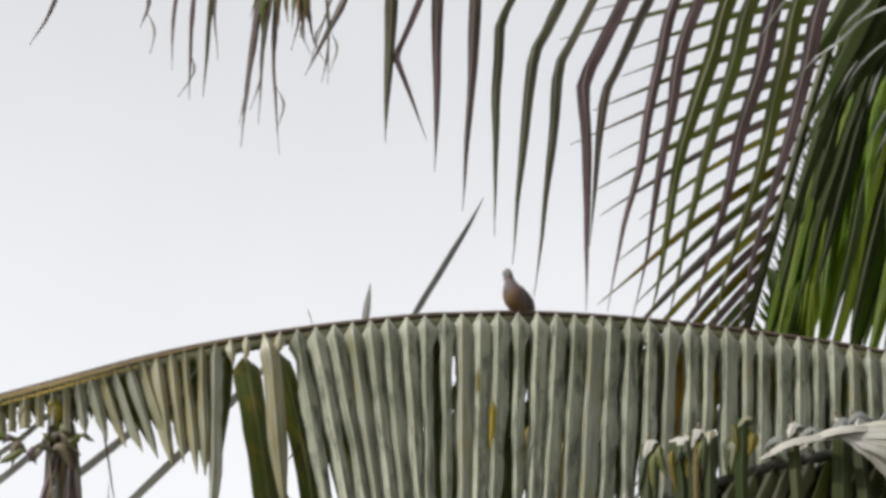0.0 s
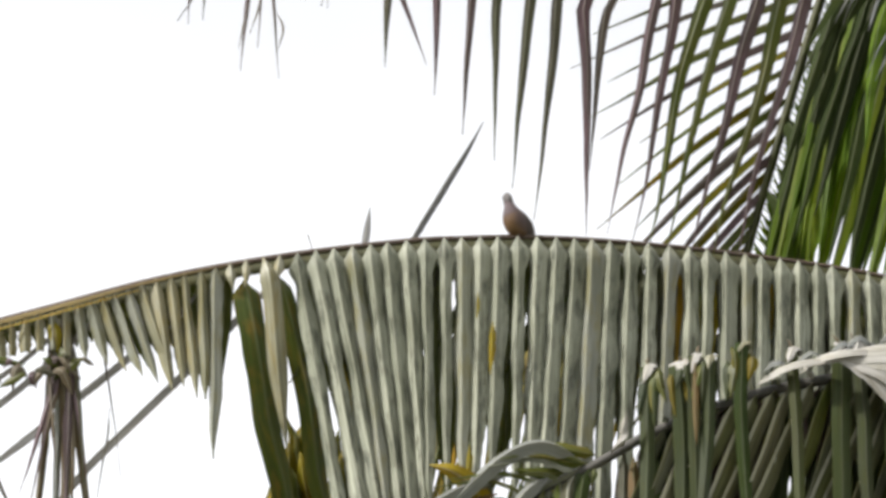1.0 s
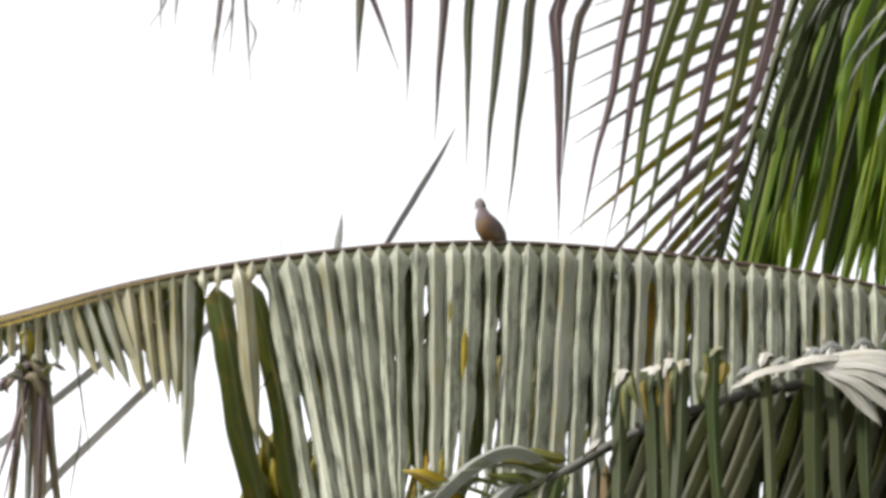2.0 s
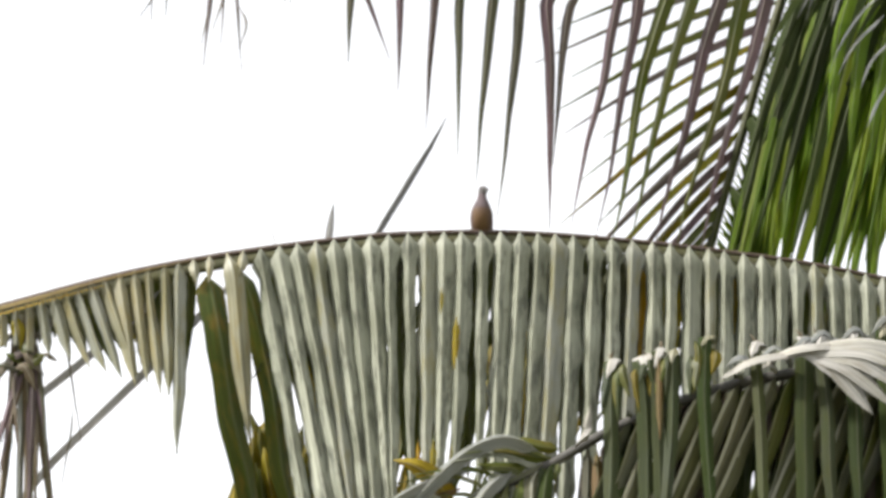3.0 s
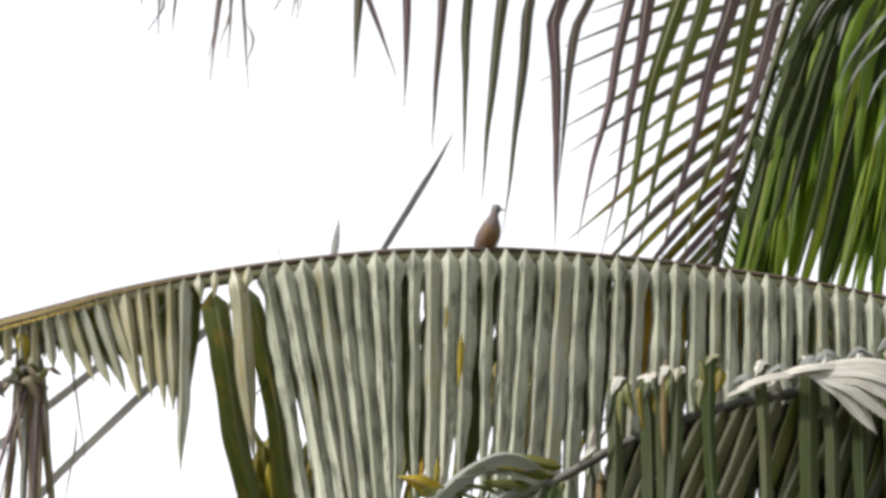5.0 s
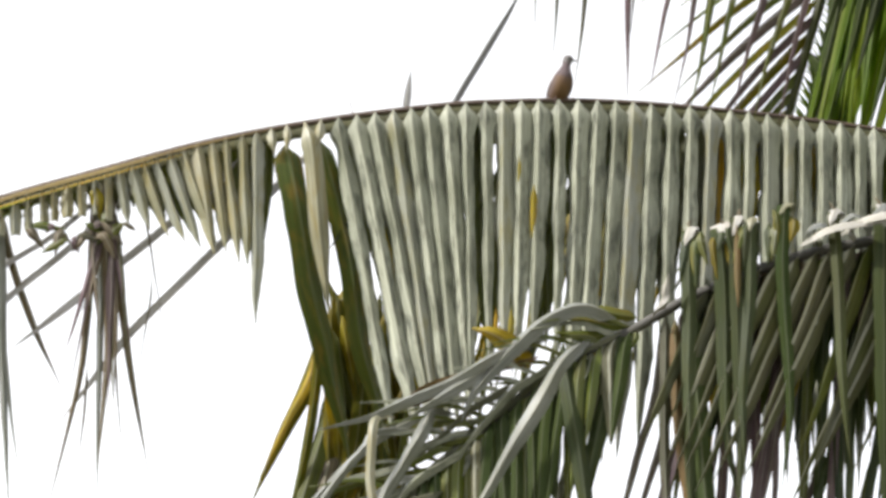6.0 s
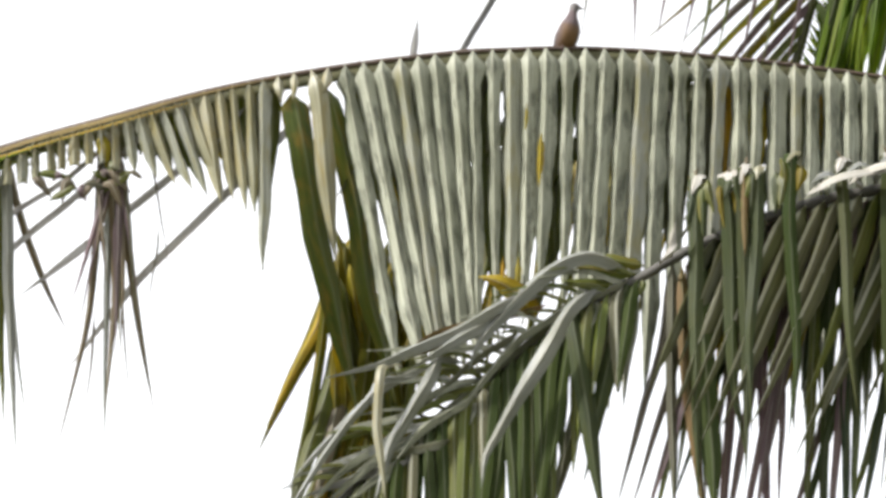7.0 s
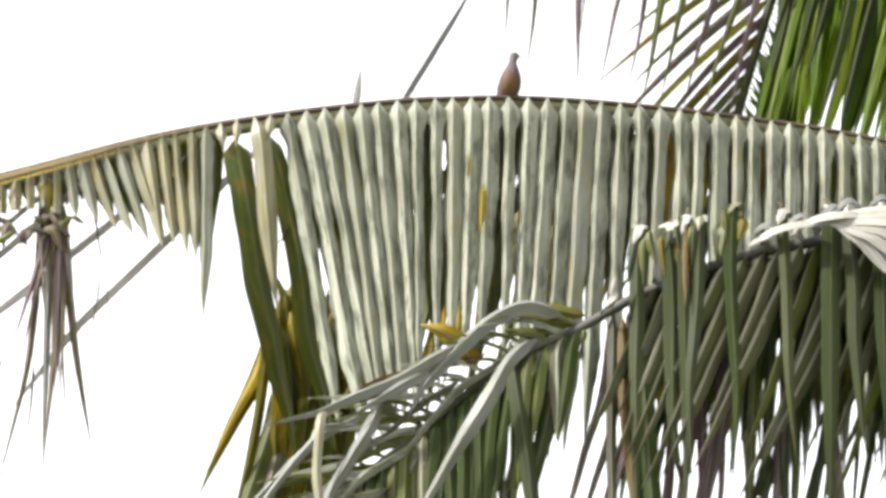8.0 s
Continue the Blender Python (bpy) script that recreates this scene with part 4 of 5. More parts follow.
    blade(f, LEAF_TORN, [Vector((0.357, 8.142, 4.080)), Vector((0.295, 8.133, 4.087)), Vector((0.227, 8.131, 4.099)), Vector((0.189, 8.138, 4.101))], 0.034, facing=(0, -1, -0.3), fold=18, wide=0.5, blunt=0.25, neck=0.02, ragged=0.15, rings=14, rng=rng)
    blade(f, LEAF_TORN, [Vector((0.299, 8.152, 4.058)), Vector((0.234, 8.144, 4.055)), Vector((0.166, 8.142, 4.065))], 0.034, facing=(0, -1, -0.3), fold=18, wide=0.5, blunt=0.25, neck=0.02, ragged=0.15, rings=14, rng=rng)
    blade(f, LEAF_PALE, [Vector((-0.272, 8.278, 3.865)), Vector((-0.312, 8.211, 3.854)), Vector((-0.328, 8.160, 3.809)), Vector((-0.337, 8.163, 3.685)), Vector((-0.327, 8.160, 3.591)), Vector((-0.307, 8.155, 3.452))], 0.028, fold=22, wide=0.6, rings=20, label="tan withered leaflet", rng=rng)
    blade(f, LEAF_YELLOW, [Vector((0.090, 8.188, 3.974)), Vector((0.045, 8.150, 4.026)), Vector((-0.006, 8.129, 4.057)), Vector((-0.064, 8.145, 4.079))], 0.062, facing=(-0.2, -1, -0.3), fold=14, wide=0.4, neck=0.02, rings=16, label="short yellowed leaflet", rng=rng)
    # single broad leaflets below the hook and the thin tips beyond them
    blade(f, LEAF_THROWN, [Vector((0.182, 8.172, 4.040)), Vector((0.191, 8.145, 3.961)), Vector((0.209, 8.124, 3.829)), Vector((0.232, 8.119, 3.657)), Vector((0.251, 8.115, 3.502)), Vector((0.267, 8.112, 3.380))], 0.056, fold=24, wide=0.5, rings=20, rng=rng)
    blade(f, LEAF_THROWN, [Vector((0.344, 8.146, 4.075)), Vector((0.325, 8.134, 4.004)), Vector((0.292, 8.129, 3.861)), Vector((0.260, 8.134, 3.730)), Vector((0.232, 8.139, 3.585)), Vector((0.213, 8.142, 3.509))], 0.062, fold=26, wide=0.4, rings=20, rng=rng)
    blade(f, LEAF_LIT_RIB, [Vector((0.293, 8.155, 4.050)), Vector((0.279, 8.142, 3.959)), Vector((0.255, 8.136, 3.863)), Vector((0.234, 8.139, 3.755))], 0.044, fold=36, wide=0.5, rings=16, rng=rng)
    blade(f, LEAF_DUSK, [Vector((0.249, 8.174, 3.969)), Vector((0.218, 8.205, 3.788)), Vector((0.179, 8.229, 3.638)), Vector((0.132, 8.241, 3.470)), Vector((0.109, 8.247, 3.410))], 0.050, fold=24, wide=0.5, rings=18, rng=rng)
    blade(f, LEAF_DUSK, [Vector((0.456, 8.139, 4.101)), Vector((0.431, 8.173, 3.905)), Vector((0.384, 8.202, 3.748)), Vector((0.336, 8.211, 3.586)), Vector((0.298, 8.217, 3.441))], 0.028, fold=24, wide=0.4, rings=18, rng=rng)
    blade(f, LEAF_DUSK, [Vector((0.501, 8.130, 4.098)), Vector((0.473, 8.165, 3.902)), Vector((0.436, 8.193, 3.745)), Vector((0.384, 8.202, 3.584)), Vector((0.337, 8.210, 3.424))], 0.028, fold=24, wide=0.4, rings=18, rng=rng)
    blade(f, LEAF_DUSK, [Vector((0.460, 8.132, 4.115)), Vector((0.454, 8.142, 3.896)), Vector((0.453, 8.149, 3.679)), Vector((0.452, 8.148, 3.403))], 0.032, fold=22, wide=0.6, rings=18, rng=rng)
    blade(f, LEAF_RUST, [Vector((0.485, 8.120, 4.095)), Vector((0.485, 8.104, 3.885)), Vector((0.498, 8.090, 3.695)), Vector((0.517, 8.085, 3.510)), Vector((0.529, 8.083, 3.373))], 0.036, fold=22, wide=0.6, rings=18, label="rust brown leaflet", rng=rng)
    blade(f, LEAF_SHADE, [Vector((0.526, 8.106, 4.138)), Vector((0.529, 8.070, 4.000)), Vector((0.536, 8.043, 3.805)), Vector((0.547, 8.040, 3.620)), Vector((0.553, 8.039, 3.378))], 0.062, fold=24, wide=0.7, rings=20, rng=rng)
    # short stiff leaflets along both sides of the rachis towards its tip
    for k in range(26):
        i = min(range(len(line)), key=lambda j: abs(line[j].x - (0.36 - 0.030 * k)))
        p = line[i]
        for up in (1, -1):
            d = Vector((-0.9, -0.25, 0.25)) if up > 0 else Vector((0.05, -0.35, -0.9))
            size = rng.uniform(0.10, 0.28) if up > 0 else rng.uniform(0.05, 0.12)
            blade(f, LEAF_OLIVE if rng.random() < 0.7 else LEAF_WAXY, [p, p + d * size * 0.5, p + d * size + Vector((-0.02, 0, -0.25 * size))], rng.uniform(0.018, 0.028), fold=30, wide=0.4, neck=0.02, rings=9, rng=rng)
    # bleached broad leaflets laid over along the top of the rachis
    blade(f, LEAF_BLEACHED, [Vector((0.808, 8.043, 4.267)), Vector((0.888, 7.977, 4.303)), Vector((0.988, 7.951, 4.314)), Vector((1.093, 7.947, 4.326)), Vector((1.189, 7.986, 4.335))], 0.036, facing=(-0.2, -0.8, 0.6), fold=22, wide=0.6, label="bleached broad leaflet", rng=rng)
    blade(f, LEAF_BLEACHED, [Vector((0.920, 8.033, 4.293)), Vector((0.974, 7.960, 4.319)), Vector((1.046, 7.925, 4.326)), Vector((1.138, 7.944, 4.333)), Vector((1.235, 7.991, 4.323))], 0.036, facing=(-0.2, -0.8, 0.6), fold=22, wide=0.6, label="bleached broad leaflet", rng=rng)
    for k in range(6):
        i = min(range(len(line)), key=lambda j: abs(line[j].x - (0.93 + 0.075 * k)))
        p = line[i] + Vector((0, -0.005, 0.008))
        up = 0.042 + 0.008 * k + rng.uniform(-0.006, 0.006)
        blade(f, LEAF_SILVER, [p, p + Vector((-0.012, -0.02, 0.7 * up)), p + Vector((-0.055, -0.05, up)), p + Vector((-0.10, -0.06, 0.55 * up - 0.02))], 0.034,
              facing=(-0.35, -0.75, 0.7), fold=24, wide=0.5, neck=0.03, twist=rng.uniform(-10, 10), rings=14, rng=rng)
    foot = Vector((1.003, 7.950, 4.319))
    for tip in (Vector((1.208, 7.951, 4.139)), Vector((1.260, 7.934, 4.156)), Vector((1.311, 7.922, 4.191)), Vector((1.355, 7.917, 4.232)), Vector((1.380, 7.922, 4.278))):
        mid = foot.lerp(tip, 0.5) + Vector((0.01, -0.02, 0.035))
        blade(f, LEAF_BLEACHED, [foot, mid, tip], 0.058, facing=(-0.2, -0.8, 0.5), fold=20, wide=0.6, neck=0.09, label="bleached broad leaflet", rng=rng)
    # pale torn feet of leaflets along the top of the rachis
    for x in (0.575, 0.64, 0.70, 0.757, 0.805, 0.857, 0.903, 0.94, 0.98, 1.05, 1.12):
        p = min(line, key=lambda q: abs(q.x - x)) + Vector((0, -0.012, 0.004))
        rise = rng.uniform(0.016, 0.026)
        blade(f, rng.choice([LEAF_BLEACHED, LEAF_PALE, LEAF_WAXY]), [p, p + Vector((-0.006, -0.008, rise * 0.6)), p + Vector((-0.016 + rng.uniform(-0.006, 0.006), -0.010, rise))], rng.uniform(0.024, 0.034), facing=(-0.1, -1, 0.3), fold=16,
              wide=0.5, neck=0.008, blunt=0.4, ragged=0.3, rings=8, label="pale torn foot of a leaflet", rng=rng)
    # dry stub caught on the rachis
    blade(f, LEAF_BLEACHED, [Vector((0.423, 8.115, 4.099)), Vector((0.447, 8.041, 4.127)), Vector((0.465, 8.027, 4.194))], 0.05, fold=30, wide=0.4, ragged=0.4, rng=rng)


def hidden_frond():
    """A yellowing frond that hangs behind the torn part of the perch."""
    rng = random.Random(31)
    f, line, run = frond(far_palm, [CROWN_TWO, Vector((2.488, 9.232, 4.887)), Vector((1.419, 9.138, 4.854)), Vector((0.370, 9.009, 4.771)), Vector((-0.041, 8.985, 4.691)), Vector((-0.245, 9.024, 4.525)), Vector((-0.346, 9.088, 4.261)), Vector((-0.445, 9.155, 3.930)), Vector((-0.563, 9.299, 3.534))], 0.03, 0.006, RACHIS_GREEN, "yellowing frond that hangs straight down", 80)
    blade(f, LEAF_MOSS, [Vector((-0.379, 8.984, 4.547)), Vector((-0.489, 8.950, 4.354)), Vector((-0.519, 8.950, 4.249)), Vector((-0.561, 8.950, 4.145)), Vector((-0.610, 8.950, 4.041)), Vector((-0.658, 8.950, 3.930)), Vector((-0.715, 8.950, 3.790))], 0.066, fold=24, wide=0.5, rings=20, rng=rng)
    blade(f, LEAF_YELLOW, [Vector((-0.420, 8.960, 4.420)), Vector((-0.510, 8.940, 4.266)), Vector((-0.545, 8.935, 4.171)), Vector((-0.602, 8.935, 4.058)), Vector((-0.642, 8.940, 3.973)), Vector((-0.690, 8.950, 3.870))], 0.036, fold=20, wide=0.45, rings=18, rng=rng)
    blade(f, LEAF_OLIVE, [Vector((-0.420, 8.960, 4.250)), Vector((-0.478, 8.950, 4.127)), Vector((-0.509, 8.950, 3.989)), Vector((-0.560, 8.950, 3.819)), Vector((-0.604, 8.950, 3.650)), Vector((-0.630, 8.950, 3.500))], 0.060, fold=24, wide=0.5, rings=18, rng=rng)
    blade(f, LEAF_DRY, [Vector((-0.400, 8.960, 4.200)), Vector((-0.444, 8.950, 4.092)), Vector((-0.476, 8.950, 3.955)), Vector((-0.515, 8.950, 3.785)), Vector((-0.556, 8.950, 3.580))], 0.056, fold=24, wide=0.5, rings=18, rng=rng)
    sheaf = Sheaf(f)
    s = 0.60
    while s < 0.985:
        p, way = along(line, s)
        s += 0.0042
        for side in (-1, 1):
            length = rng.uniform(0.35, 0.75)
            path = hang(p, Vector((side * 0.5, side * -0.4, -0.5)), length, 0.12, Vector((-0.26 + side * 0.08 + rng.uniform(-0.1, 0.1), 0, -1)), rng.uniform(-0.05, 0.05))
            blade(sheaf, rng.choice([LEAF_MOSS, LEAF_OLIVE, LEAF_MOSS, LEAF_YELLOW]), path, rng.uniform(0.030, 0.050), fold=28, twist=rng.uniform(-40, 40), rings=10, rng=rng)
    for k in range(26):
        a = Vector((-0.501, 8.763, 4.423)).lerp(Vector((-0.223, 8.858, 4.453)), rng.random()) + Vector((0, 0, rng.uniform(-0.25, 0.02)))
        b = Vector((-0.625, 9.034, 3.679)).lerp(Vector((-0.240, 9.132, 3.701)), (k + rng.random()) / 26) + Vector((0, 0, rng.uniform(-0.05, 0.15)))
        blade(sheaf, rng.choice([LEAF_MOSS, LEAF_OLIVE, LEAF_MOSS, LEAF_YELLOW, LEAF_TORN]), [a, a.lerp(b, 0.5) + Vector((rng.uniform(-0.02, 0.03), 0, 0)), b], rng.uniform(0.034, 0.056), fold=28, twist=rng.uniform(-35, 35), wide=0.55, rings=10, rng=rng)
    sheaf.tie("dense olive and yellow hanging leaflets")


def top_frond():
    """The frond overhead, whose dark leaflets hang kinked against the sky."""
    rng = random.Random(41)
    f, line, run = frond(far_palm, [CROWN_TWO, Vector((2.718, 8.339, 5.296)), Vector((2.020, 7.915, 5.875)), Vector((1.287, 7.740, 6.064)), Vector((0.649, 7.663, 5.984)), Vector((0.103, 7.705, 5.867)), Vector((-0.412, 7.753, 5.735)), Vector((-0.833, 7.785, 5.647)), Vector((-1.223, 7.807, 5.588))], 0.032, 0.005, RACHIS_GREEN,
                         "overhead frond with dark kinked leaflets", 100)

    def kinked(a, b, c, d, w):
        blade(f, LEAF_DUSK, [a, a.lerp(b, 0.5), a.lerp(b, 0.9), b, b.lerp(c, 0.25), c, d], w * 1.45, fold=30, wide=0.4, twist=rng.uniform(-20, 20), twist_end=rng.uniform(-25, 25), rings=26, rng=rng)

    kinked(Vector((-0.147, 7.729, 5.801)), Vector((-0.168, 7.799, 5.550)), Vector((-0.176, 7.869, 5.360)), Vector((-0.187, 7.941, 5.161)), 0.030)
    kinked(Vector((0.025, 7.716, 5.837)), Vector((-0.157, 7.857, 5.392)), Vector((-0.131, 7.882, 5.323)), Vector((-0.073, 7.939, 5.167)), 0.024)
    kinked(Vector((0.009, 7.716, 5.837)), Vector((-0.040, 7.794, 5.564)), Vector((-0.044, 7.869, 5.360)), Vector((-0.050, 7.969, 5.085)), 0.026)
    kinked(Vector((0.119, 7.705, 5.867)), Vector((0.062, 7.794, 5.564)), Vector((0.047, 7.890, 5.301)), Vector((0.025, 8.006, 4.983)), 0.028)
    kinked(Vector((0.352, 7.684, 5.925)), Vector((0.128, 7.825, 5.480)), Vector((0.120, 7.890, 5.301)), Vector((0.115, 8.029, 4.918)), 0.027)
    kinked(Vector((0.524, 7.668, 5.969)), Vector((0.221, 7.854, 5.401)), Vector((0.193, 7.943, 5.155)), Vector((0.162, 8.056, 4.845)), 0.032)
    kinked(Vector((0.618, 7.663, 5.984)), Vector((0.289, 7.866, 5.366)), Vector((0.266, 7.954, 5.126)), Vector((0.223, 8.087, 4.760)), 0.030)
    kinked(Vector((0.696, 7.663, 5.984)), Vector((0.361, 7.879, 5.331)), Vector((0.372, 7.970, 5.082)), Vector((0.367, 8.100, 4.724)), 0.036)
    kinked(Vector((0.758, 7.663, 5.984)), Vector((0.417, 7.893, 5.294)), Vector((0.395, 7.970, 5.082)), Vector((0.373, 8.039, 4.892)), 0.030)
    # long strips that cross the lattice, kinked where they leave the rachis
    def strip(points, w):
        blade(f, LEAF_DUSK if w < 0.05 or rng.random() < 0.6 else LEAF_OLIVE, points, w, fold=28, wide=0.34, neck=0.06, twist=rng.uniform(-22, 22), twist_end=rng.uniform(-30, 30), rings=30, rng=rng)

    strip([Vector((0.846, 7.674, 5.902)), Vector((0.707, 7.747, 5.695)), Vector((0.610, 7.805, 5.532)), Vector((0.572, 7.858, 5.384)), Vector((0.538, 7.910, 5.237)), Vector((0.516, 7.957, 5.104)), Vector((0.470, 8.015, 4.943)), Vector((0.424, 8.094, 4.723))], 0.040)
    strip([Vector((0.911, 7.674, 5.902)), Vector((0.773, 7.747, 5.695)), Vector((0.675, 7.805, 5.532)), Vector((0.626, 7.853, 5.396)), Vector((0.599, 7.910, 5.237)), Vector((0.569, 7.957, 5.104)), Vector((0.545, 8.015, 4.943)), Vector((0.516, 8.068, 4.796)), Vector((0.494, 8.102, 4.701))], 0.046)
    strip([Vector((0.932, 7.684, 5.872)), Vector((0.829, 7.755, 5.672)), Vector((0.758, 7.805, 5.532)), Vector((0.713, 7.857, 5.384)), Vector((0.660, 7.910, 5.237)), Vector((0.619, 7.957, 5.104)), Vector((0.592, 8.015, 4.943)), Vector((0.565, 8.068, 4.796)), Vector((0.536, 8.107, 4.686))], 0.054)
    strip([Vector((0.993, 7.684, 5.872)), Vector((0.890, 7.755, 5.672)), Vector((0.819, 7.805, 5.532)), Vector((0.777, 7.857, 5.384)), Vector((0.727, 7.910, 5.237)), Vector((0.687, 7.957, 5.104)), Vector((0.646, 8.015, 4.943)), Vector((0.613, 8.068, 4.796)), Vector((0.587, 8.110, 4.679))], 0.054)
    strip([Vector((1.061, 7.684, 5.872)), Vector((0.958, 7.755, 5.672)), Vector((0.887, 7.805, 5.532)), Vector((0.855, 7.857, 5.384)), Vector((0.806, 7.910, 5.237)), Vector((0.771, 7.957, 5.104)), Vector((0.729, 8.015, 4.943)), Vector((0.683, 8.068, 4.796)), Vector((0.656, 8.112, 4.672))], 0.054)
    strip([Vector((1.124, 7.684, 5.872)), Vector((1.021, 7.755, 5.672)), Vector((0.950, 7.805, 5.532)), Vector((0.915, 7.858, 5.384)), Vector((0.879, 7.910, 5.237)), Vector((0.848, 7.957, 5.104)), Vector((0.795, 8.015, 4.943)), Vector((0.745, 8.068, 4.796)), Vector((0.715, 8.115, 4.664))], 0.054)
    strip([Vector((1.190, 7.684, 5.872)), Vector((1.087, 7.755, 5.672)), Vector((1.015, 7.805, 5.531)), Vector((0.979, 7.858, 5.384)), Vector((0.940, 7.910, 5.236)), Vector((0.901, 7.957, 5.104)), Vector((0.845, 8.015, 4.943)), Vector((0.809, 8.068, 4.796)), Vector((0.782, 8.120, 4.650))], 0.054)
    # broad dark leaflets that hang before the green curtains, shade put into their tone
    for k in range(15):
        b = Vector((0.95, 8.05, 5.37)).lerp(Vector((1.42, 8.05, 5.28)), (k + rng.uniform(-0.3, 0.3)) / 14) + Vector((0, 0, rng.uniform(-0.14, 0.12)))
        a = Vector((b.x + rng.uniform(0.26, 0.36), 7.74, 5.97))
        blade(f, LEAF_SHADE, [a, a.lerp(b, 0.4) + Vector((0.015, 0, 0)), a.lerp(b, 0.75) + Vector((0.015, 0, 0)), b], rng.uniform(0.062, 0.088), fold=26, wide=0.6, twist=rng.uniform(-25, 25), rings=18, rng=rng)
    # frayed ends near the tip
    for top, tip, w in (((-0.781, 5.882), (-0.807, 5.493), 0.02), ((-0.741, 5.882), (-0.752, 5.399), 0.026), ((-0.697, 5.882), (-0.713, 5.411), 0.030), ((-0.674, 5.882), (-0.676, 5.526), 0.018),
                        ((-0.531, 5.916), (-0.603, 5.255), 0.034), ((-0.507, 5.916), (-0.555, 5.323), 0.026), ((-0.507, 5.916), (-0.494, 5.230), 0.022), ((-0.450, 5.916), (-0.426, 5.594), 0.05),
                        ((-0.426, 5.916), (-0.400, 5.577), 0.04), ((-0.386, 5.916), (-0.361, 5.450), 0.016), ((-0.232, 5.950), (-0.426, 5.476), 0.034), ((-1.136, 5.772), (-1.217, 5.577), 0.022),
                        ((-0.891, 5.814), (-0.902, 5.628), 0.02), ((-0.297, 5.933), (-0.405, 5.526), 0.016)):
        a, b = (Vector((x, 8.175, z)) for x, z in (top, tip))
        m = a.lerp(b, 0.55) + Vector((rng.uniform(-0.02, 0.02), 0, 0))
        blade(f, LEAF_DUSK, [a, m, b], w, fold=30, wide=0.3, twist=rng.uniform(-40, 40), ragged=0.25, rings=16, rng=rng)
        if rng.random() < 0.7:
            c = m.lerp(b, 0.3)
            blade(f, LEAF_DRY, [c, c + Vector((rng.uniform(-0.03, 0.03), 0, -0.06)), c + Vector((rng.uniform(-0.05, 0.05), 0, -0.14))], 0.008, fold=20, wide=0.3, rings=8, rng=rng)
    # a tattered clump between them
    for k in range(11):
        a = Vector((-0.555 + 0.0135 * k + rng.uniform(-0.006, 0.006), 8.16, 5.86))
        b = Vector((-0.580 + 0.0170 * k + rng.uniform(-0.02, 0.02), 8.16, 5.59 + rng.uniform(-0.03, 0.09)))
        m = a.lerp(b, 0.6) + Vector((rng.uniform(-0.012, 0.012), 0, 0))
        blade(f, rng.choice([LEAF_OLIVE, LEAF_RUST, LEAF_DUSK, LEAF_TORN]), [a, m, b], rng.uniform(0.014, 0.030), fold=28, wide=0.45, twist=rng.uniform(-40, 40), ragged=0.3, rings=14, rng=rng)


def lattice_frond():
    """The green frond whose narrow leaflets cross those of the frond overhead."""
    rng = random.Random(53)
    f, line, run = frond(far_palm, [CROWN_TWO, Vector((2.667, 8.583, 5.795)), Vector((1.960, 8.290, 6.400)), Vector((1.507, 8.269, 6.390)), Vector((1.351, 8.323, 6.198)), Vector((1.260, 8.372, 6.024)), Vector((1.172, 8.423, 5.843)), Vector((1.084, 8.493, 5.597)), Vector((1.023, 8.547, 5.410)), Vector((0.960, 8.605, 5.207)), Vector((0.897, 8.664, 5.005)), Vector((0.821, 8.741, 4.741)), Vector((0.769, 8.778, 4.613))], 0.044, 0.016,
                         RACHIS_GREEN, "green frond with narrow leaflets against the sky", 100)
    s = 0.36
    while s < 0.97:
        p, way = along(line, s)
        s += 0.0116
        k = (s - 0.36) / 0.6
        # side that points away from the trunk, narrow and stiff
        slope = float(np.interp(p.z, [4.90, 5.10, 5.30, 5.50, 5.72, 5.95], [1.45, 1.22, 0.90, 0.58, 0.34, 0.14]))
        d = Vector((-1, 0.1, -slope)).normalized()
        length = float(np.interp(k, [0, 0.5, 1], [0.98, 0.93, 0.58])) * rng.uniform(0.75, 1.12)
        end = p + d * length
        mid = p + d * length * 0.5 + Vector((0, 0, 0.02))
        blade(f, rng.choice([LEAF_MOSS, LEAF_MOSS, LEAF_DUSK, LEAF_DUSK, LEAF_OLIVE, LEAF_OLIVE]), [p, mid, end + Vector((0, 0, -0.02))], rng.uniform(0.038, 0.048), facing=(0, -0.8, 0.6), fold=30, twist=rng.uniform(-15, 15), wide=0.25, rings=10, rng=rng)
    # dark leaflets folded down along the rachis
    for k in range(12):
        p, way = along(line, 0.40 + 0.045 * k)
        side = Vector((0.05 + rng.uniform(0, 0.03), -0.05, 0))
        blade(f, LEAF_SHADE, [p, p + side + way * 0.10, p + side * 1.2 + way * 0.30, p + side + way * rng.uniform(0.5, 0.65)], rng.uniform(0.05, 0.065), fold=26, wide=0.5, rings=12, rng=rng)
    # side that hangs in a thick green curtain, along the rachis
    # upper stretch mixes in LEAF_SHADE, so crown shade sits in the colour
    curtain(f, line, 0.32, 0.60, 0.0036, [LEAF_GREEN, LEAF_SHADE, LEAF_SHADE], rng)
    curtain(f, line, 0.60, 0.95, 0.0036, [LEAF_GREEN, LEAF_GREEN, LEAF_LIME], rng)


